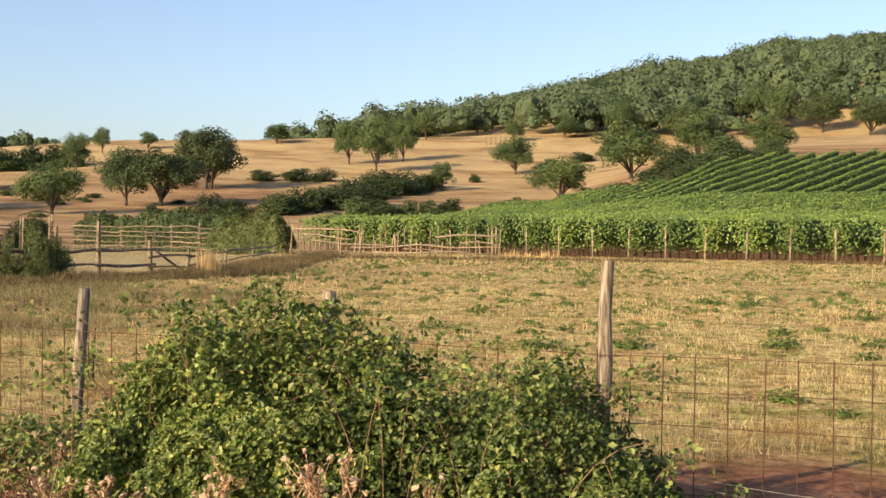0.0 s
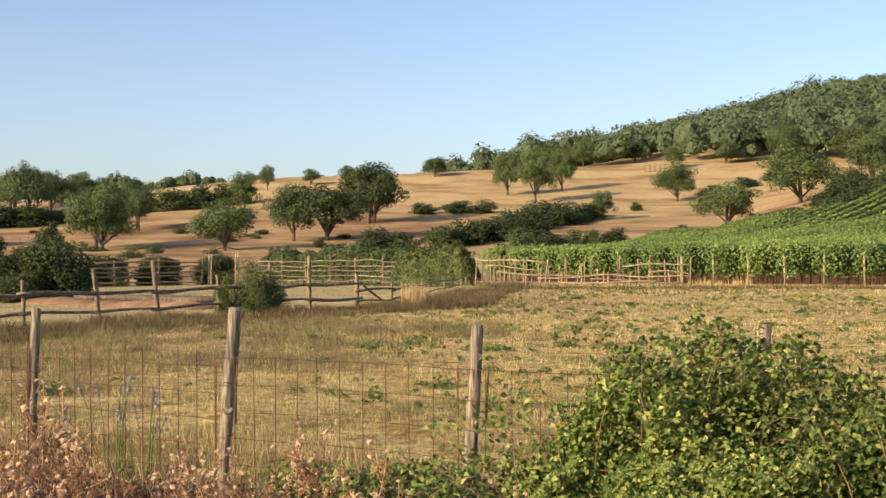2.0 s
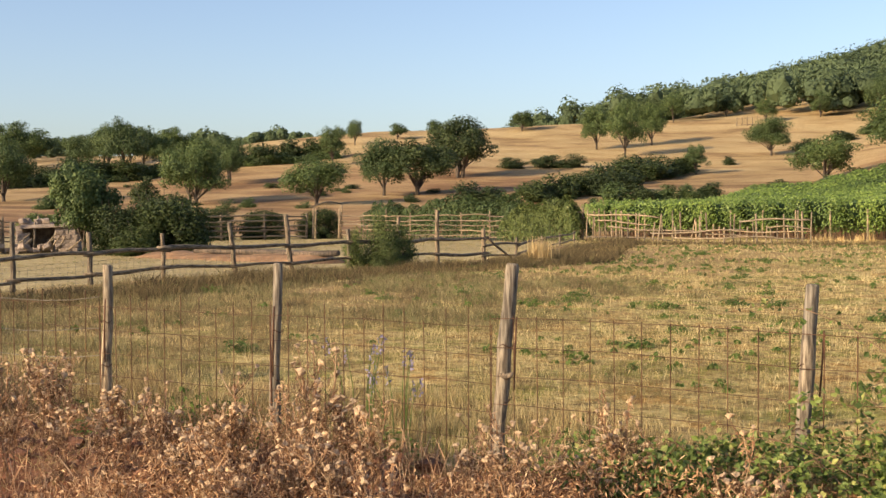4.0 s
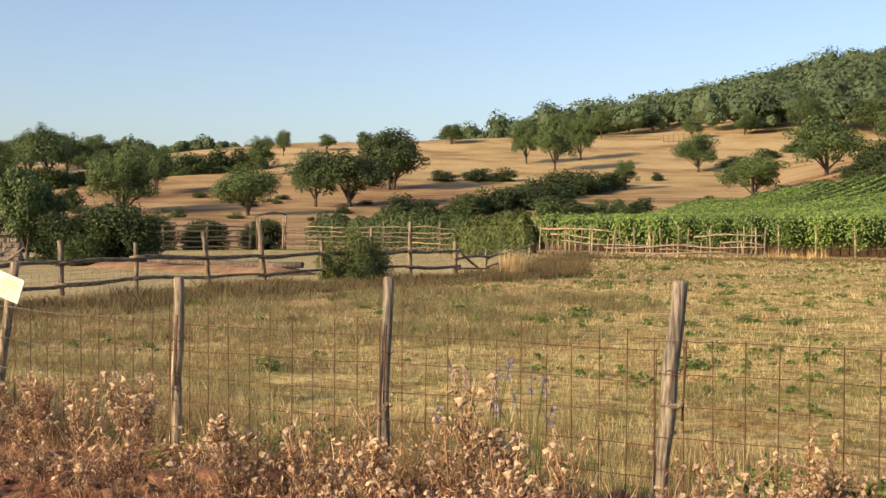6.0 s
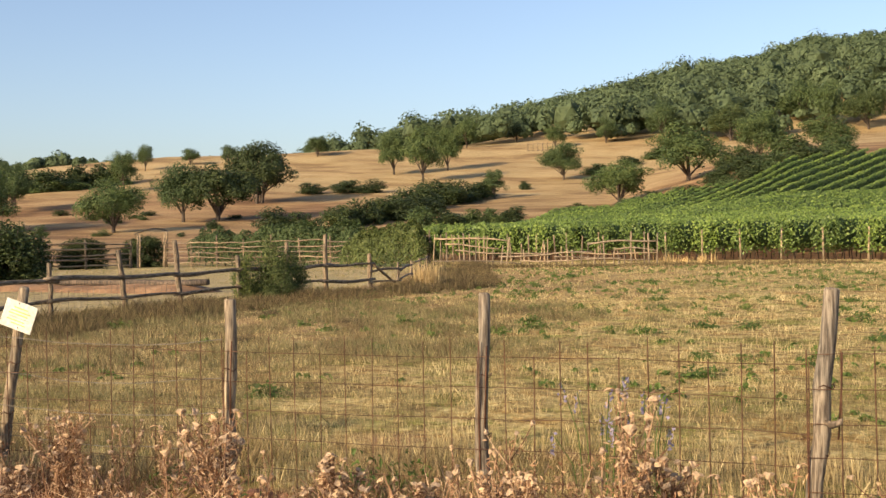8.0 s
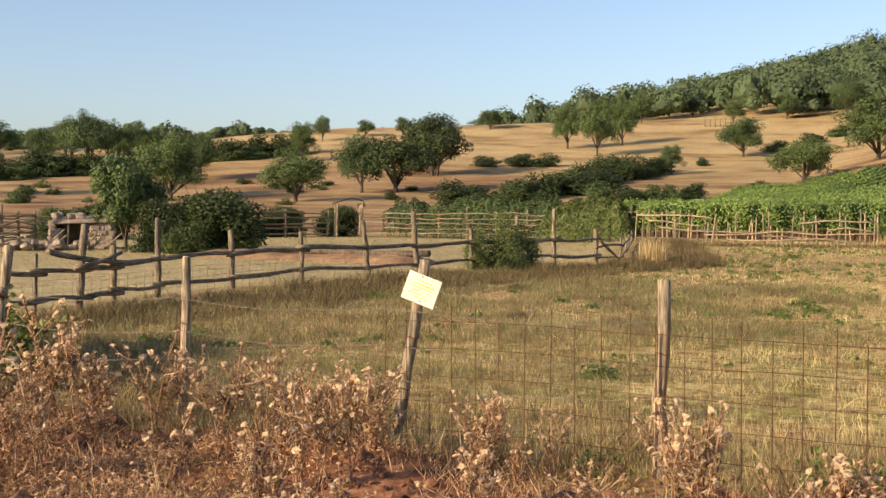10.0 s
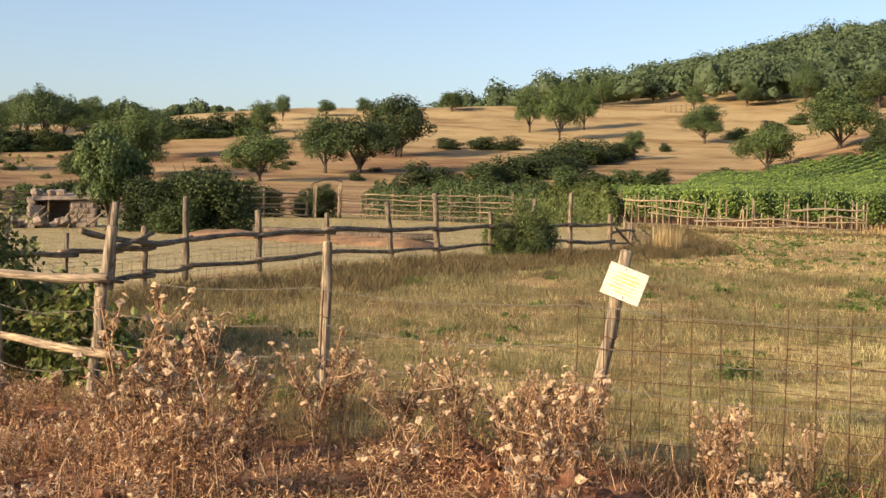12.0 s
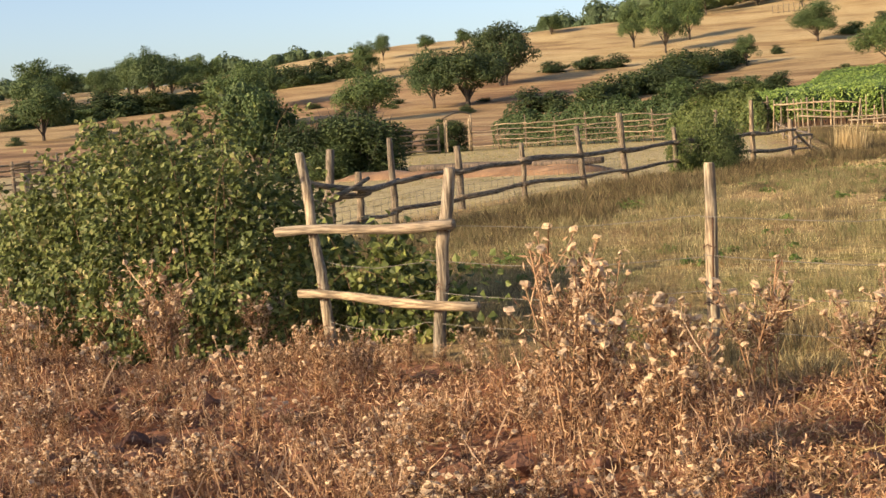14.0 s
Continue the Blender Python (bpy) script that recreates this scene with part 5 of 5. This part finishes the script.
def litter():
    x, y = scatter(30000, -21, 1.8, 1.8, 6.9, 131)
    k = view_side(x, y) & (vnoise(x, y, 0.7, 132) > 0.52)
    x, y = x[k], y[k]
    g = np.random.default_rng(133)
    p = np.stack([x, y, height(x, y) + np.abs(g.normal(0, 0.03, len(x))) + 0.008], 1)
    tagged(part("leaf_litter", leaf_mesh("leaf_litter", p, np.zeros(p.shape) + [0, -0.3, 1], 0.06, 0.014, 0.9, 0.5), M_THISTLE), "curled dead thistle leaves strewn over red earth", "litter", kind="stuff")


litter()
grass("verge_straw", "pale dry straw lying on the red verge", M_DRY, 7500, (-23, 1.8, 2.2, 7.0), 0.075, 0.004, 114, 6, 1.4, lambda x, y: vnoise(x, y, 1.0, 99) > 0.52)


# ---- small green weeds in the field ----
def weed(label, seed, mat, name="weed_plant", leaves=110, leaf=0.085):
    th = thing(name, label, "plant", group="weeds in the stubble")
    g = np.random.default_rng(seed)
    o = unit(g.normal(size=(leaves, 3)) * [1, 1, 0.6] + [0, 0, 0.45])
    p = o * g.uniform(0.15, 0.5, (leaves, 1)) * [1, 1, 1.1]
    p[:, 2] = np.abs(p[:, 2])
    part("leaves", leaf_mesh("leaves", p, o + [0, 0, 0.4], leaf * 2, leaf, 0.5), mat, th)
    st = Shape()
    for q in p[:10]:
        st.tube([(0, 0, -0.05), q * 0.6, q], [0.012, 0.008, 0.004], 4, 0, False)
    part("stem", st.mesh("stem"), mat, th)
    return th


def field_weeds():
    """Countless small broad-leaved weeds among the stubble."""
    x, y = scatter(4200, -24, 2.5, 10.5, 56, 141)
    k = view_side(x, y) & clear(x, y) & (vnoise(x, y, 3.0, 142) + 0.5 * vnoise(x, y, 0.9, 143) > 0.93 - 0.012 * np.clip(y - 14, 0, 12) - 0.08 * np.clip((-11 - x) / 3, 0, 1))
    x, y = x[k], y[k]
    g = np.random.default_rng(144)
    per = 16
    size = np.repeat(g.uniform(0.03, 0.085, len(x)), per)
    o = unit(g.normal(size=(len(size), 3)) * [1, 1, 0.6] + [0, 0, 0.4])
    px, py = np.repeat(x, per) + o[:, 0] * size, np.repeat(y, per) + o[:, 1] * size
    p = np.stack([px, py, height(px, py) + np.abs(o[:, 2]) * size * 0.9], 1)
    leaf = (0.03 + 0.35 * size)[:, None]
    tagged(part("field_weeds", leaf_mesh("field_weeds", p, o + [0, 0, 0.4], leaf * 1.3, leaf * 0.8, 0.5), M_WEED), "scattered low green weeds among the dry stubble", "weeds", kind="stuff")


def earth_clods():
    """Crumbled lumps of red earth along the verge."""
    x, y = scatter(5200, -21, 1.8, 2.2, 7.05, 151)
    k = view_side(x, y) & (vnoise(x, y, 0.8, 152) > 0.42)
    x, y = x[k], y[k]
    g = np.random.default_rng(153)
    bm = bmesh.new()
    bmesh.ops.create_icosphere(bm, subdivisions=1, radius=1)
    ball = np.array([v.co[:] for v in bm.verts])
    tri = np.array([[v.index for v in f.verts] for f in bm.faces])
    bm.free()
    size = np.clip(g.lognormal(-3.5, 0.6, len(x)), 0.012, 0.10)
    v = ball[None] * g.uniform(0.6, 1.25, (len(x), len(ball), 1)) * size[:, None, None] * [1.2, 1.0, 0.75]
    v = v + np.stack([x, y, height(x, y) + size * 0.25], 1)[:, None]
    f = tri[None] + (np.arange(len(x)) * len(ball))[:, None, None]
    tagged(part("earth_clods", quick_mesh("earth_clods", v.reshape(-1, 3), f.reshape(-1, 3), False), M_CLOD), "crumbled clods of dark red earth on the verge", "earth", kind="stuff")


def thistle_bed():
    """Collapsed thistle leaves and broken stalks heaped in low drifts along the verge."""
    x, y = scatter(90000, -21.5, -3.6, 3.0, 6.9, 161)
    drift = vnoise(x, y, 1.1, 162) + 0.35 * (vnoise(x, y, 0.3, 163) - 0.5) - 0.26 * ((x > -11.8) & (x < -8.2)) - 0.12 * ((x > -17.2) & (x < -15.2) & (y > 5.0))
    k = view_side(x, y) & (drift > 0.51)
    x, y, drift = x[k], y[k], drift[k]
    g = np.random.default_rng(164)
    p = np.stack([x, y, height(x, y) + 0.01 + g.beta(1, 2.2, len(x)) * 0.85 * (drift - 0.46)], 1)
    tagged(part("thistle_bed", leaf_mesh("thistle_bed", p, g.normal(size=p.shape) + [0, -0.3, 0.3], 0.042, 0.012, 0.7, 0.5, 0.6), M_THISTLE), "low drifts of collapsed brown thistle leaves on the verge", "litter", kind="stuff")


thistle_bed()
grass("dry_stalks", "thin withered stalks standing on the red verge", M_THISTLE, 2600, (-21.5, -3.8, 3.0, 6.9), 0.24, 0.003, 161, 4, 0.3, lambda x, y: vnoise(x, y, 1.1, 162) > 0.45)
field_weeds()
earth_clods()
rg = random.Random(17)
weed_rows = [(x, y, 0.36 * s, 0.55 * s) for x, y, s in ((-6.6, 18.5, 1), (-5.9, 17.9, 1), (-4.2, 16.3, 1.1), (-3.0, 16.8, 1.1), (-1.3, 19.5, 1.2), (-1.1, 17.6, 1.2), (0.1, 18.2, 0.8), (0.0, 11.6, 0.8), (-3.4, 26.4, 1.2), (-2.6, 26.6, 1.2), (-14.8, 20.2, 1.3), (-12.7, 21.0, 1), (-12.2, 19.6, 1))]
weed_rows += [(x, y, 0.3 * s, 0.5 * s) for x, y, s in ((rg.uniform(-20, 1), rg.uniform(9, 45), rg.uniform(0.5, 1.2)) for _ in range(75)) if field_side(x, y) and x < 1.2]
plant_out([weed("bushy green weed growing in dry stubble", 121, M_WEED), weed("low green weed in dry stubble", 122, M_WEED, leaves=80), weed("sprawling green weed in dry stubble", 123, M_WEED, leaves=140)], weed_rows, 18)
plant_out([weed("upright yellow-green herb by the wire fence", 124, M_WEED, "herb_plant", 160, 0.05), weed("leafy green herb by the wire fence", 125, M_WEED, "herb_plant", 130, 0.06)],
          [(x, y, h, w) for x, y, h, w in ((-9.2, 6.95, 0.75, 0.42), (-9.0, 7.2, 0.6, 0.4), (-6.0, 6.85, 0.5, 0.5), (-4.9, 6.7, 0.4, 0.5), (-5.3, 6.9, 0.6, 0.5), (-5.9, 7.0, 0.75, 0.35), (-10.6, 7.0, 0.3, 0.5), (-7.3, 6.9, 0.4, 0.5), (-13.0, 7.3, 0.3, 0.6), (-9.9, 6.6, 0.25, 0.5), (-8.2, 6.5, 0.3, 0.4), (-15.0, 7.8, 0.3, 0.7))], 20)


# ---- dry thistles ----
def downy_head(seed):
    """A flattened, ragged tuft on a small cup."""
    g = random.Random(seed)
    v, f, n = [(0, 0, -0.028)], [], 7
    for k, (r, z) in enumerate(((0.014, -0.02), (0.019, -0.004), (0.036, 0.008), (0.020, 0.018))):
        for s in range(n):
            a = 2 * math.pi * (s + 0.5 * k) / n
            q = r * (g.uniform(0.55, 1.25) if k > 1 else 1)
            v.append((math.cos(a) * q, math.sin(a) * q, z + (g.uniform(-0.006, 0.010) if k > 1 else 0)))
    v.append((0, 0, 0.014))
    for s in range(n):
        t = (s + 1) % n
        f.append((0, 1 + t, 1 + s))
        for k in range(3):
            f.append((1 + k * n + s, 1 + k * n + t, 1 + (k + 1) * n + t, 1 + (k + 1) * n + s))
        f.append((1 + 3 * n + s, 1 + 3 * n + t, 1 + 4 * n))
    me = bpy.data.meshes.new("head")
    me.from_pydata(v, [], f)
    me.materials.append(M_HEAD)
    return me


HEADS = [downy_head(k) for k in (1, 2, 3)]


def thistle(seed, tall=0.75, stems=4):
    """A withered thistle: branching stems, curled leaves, downy heads."""
    g = np.random.default_rng(seed)
    random.seed(seed)
    th = thing("dry_thistle", "withered reddish brown thistle with pale downy heads", "thistle", group="dry thistles on the verge")
    wood, tips, nodes_at = Shape(), [], []
    for s in range(stems):
        a, ln = g.uniform(0, 6.3), g.uniform(0.08, 0.28)
        tall_s = tall * g.uniform(0.65, 1.05)
        foot = Vector((g.normal() * 0.05, g.normal() * 0.05, -0.04))
        mid = Vector((math.cos(a) * ln * 0.4, math.sin(a) * ln * 0.4, tall_s * 0.55))
        top = Vector((math.cos(a) * ln, math.sin(a) * ln, tall_s))
        wood.tube([foot, mid, top], [0.007, 0.005, 0.003], 5, 0.1, False)
        tips.append(top)
        for k in g.uniform(0.0, 1.0, 46):
            nodes_at.append(foot.lerp(mid, k * 2) if k < 0.5 else mid.lerp(top, k * 2 - 1))
        for b in range(int(g.integers(3, 6))):
            k = g.uniform(0.35, 0.9)
            q = foot.lerp(mid, k * 2) if k < 0.5 else mid.lerp(top, k * 2 - 1)
            e = q + Vector((g.normal() * 0.10, g.normal() * 0.10, g.uniform(0.08, 0.24)))
            wood.tube([q, q.lerp(e, 0.6) + Vector((0, 0, -0.015)), e], [0.005, 0.004, 0.003], 4, 0.1, False)
            tips.append(e)
            for k in g.uniform(0, 1, 15):
                nodes_at.append(q.lerp(e, k))
    part("stalk", wood.mesh("stalk"), M_THISTLE, th)
    p = np.array([tuple(n) for n in nodes_at]) + g.normal(0, 0.022, (len(nodes_at), 3))
    p[:, 2] = np.maximum(p[:, 2], 0.01)
    out = g.normal(size=p.shape) + [0, 0, -0.2]
    part("leaves", leaf_mesh("leaves", p, out, 0.052, 0.013, 0.8, 0.5, 0.8), M_THISTLE, th, "curled dead leaves")
    for t in tips:
        if g.random() < 0.7:
            part("head", HEADS[int(g.integers(0, 3))], M_HEAD, th, "pale downy seed head").matrix_basis = pose(t.x, t.y, t.z + 0.012, g.uniform(-40, 40), g.uniform(-40, 40), g.uniform(0, 360)) @ Matrix.Scale(g.uniform(0.5, 0.98), 4)
    return th


tg = random.Random(23)
rows = []
for _ in range(210):
    x = tg.uniform(-21.5, -4.2)
    y = tg.uniform(4.6, 6.75)
    s = tg.uniform(0.5, 0.95) * (1.0 if x < -11.5 else 0.85)
    if -17.4 < x < -14.6 and y > 4.8:
        s *= 0.45
    if -11.7 < x < -8.4 and tg.random() < 0.7:
        continue
    if float(vnoise(x, y, 0.9, 25)) < 0.34:
        continue
    rows.append((x, y, s, s * tg.uniform(0.8, 1.25)))
rows += [(tg.uniform(-19, -9.5), tg.uniform(2.6, 4.7), s, s * 1.2) for s in (tg.uniform(0.28, 0.55) for _ in range(105))]
rows += [(x, y, s, s) for x, y, s in ((-14.9, 6.35, 1.15), (-14.7, 6.2, 1.1), (-16.0, 5.9, 0.6), (-14.5, 6.3, 0.9), (-13.9, 6.0, 1.05), (-13.6, 6.2, 0.95), (-16.2, 5.6, 0.75), (-17.9, 6.0, 1.0), (-17.8, 5.9, 1.0),
                                     (-14.3, 5.3, 1.15), (-14.1, 5.2, 1.05), (-4.3, 5.5, 0.6), (-4.0, 5.4, 0.5), (-4.5, 5.7, 0.7), (-2.0, 5.5, 0.75), (-1.9, 5.4, 0.7), (-3.2, 5.5, 0.6), (-2.6, 5.5, 0.6), (-1.4, 5.5, 0.7), (-3.6, 5.5, 0.6), (-9.6, 6.0, 0.95), (-7.3, 6.1, 1.0), (-7.1, 6.2, 0.9))]
plant_out([thistle(201, 0.8, 5), thistle(202, 0.7, 4), thistle(203, 0.85, 4), thistle(204, 0.65, 6), thistle(205, 0.9, 3), thistle(206, 0.6, 5)], rows, 24)


def flowers(name, label, mat, rows, seed):
    g = np.random.default_rng(seed)
    for x, y, tall, count in rows:
        th = thing(name, label, "flower", pose(x, y, ground_z(x, y)), group="wild flowers")
        st = Shape()
        heads_at = []
        for _ in range(count):
            q = Vector((g.normal() * 0.12, g.normal() * 0.08, tall * g.uniform(0.6, 1.05)))
            st.tube([(q.x * 0.4, q.y * 0.4, -0.03), q * 0.6, q], [0.005, 0.004, 0.003], 4, 0, False)
            heads_at += [tuple(q + Vector((g.normal() * 0.01, g.normal() * 0.01, -k * 0.02))) for k in range(7)]
        part("stalk", st.mesh("stalk"), M_WEED, th)
        for k in range(count):
            p = np.array(heads_at[k * 7:k * 7 + 7])
            part("flower_spike", leaf_mesh("flower_spike", p, g.normal(size=p.shape), 0.035, 0.024, 0.5), mat, th)


flowers("lilac_flower", "tall lilac wild flowers by the wire fence", M_FLOWER, [(-7.75, 7.2, 0.75, 9), (-7.5, 7.3, 0.65, 7)], 26)
flowers("poppy", "red poppy in the stubble behind the fence", M_POPPY, [(-4.25, 7.4, 0.5, 1), (-4.1, 7.6, 0.35, 1)], 27)
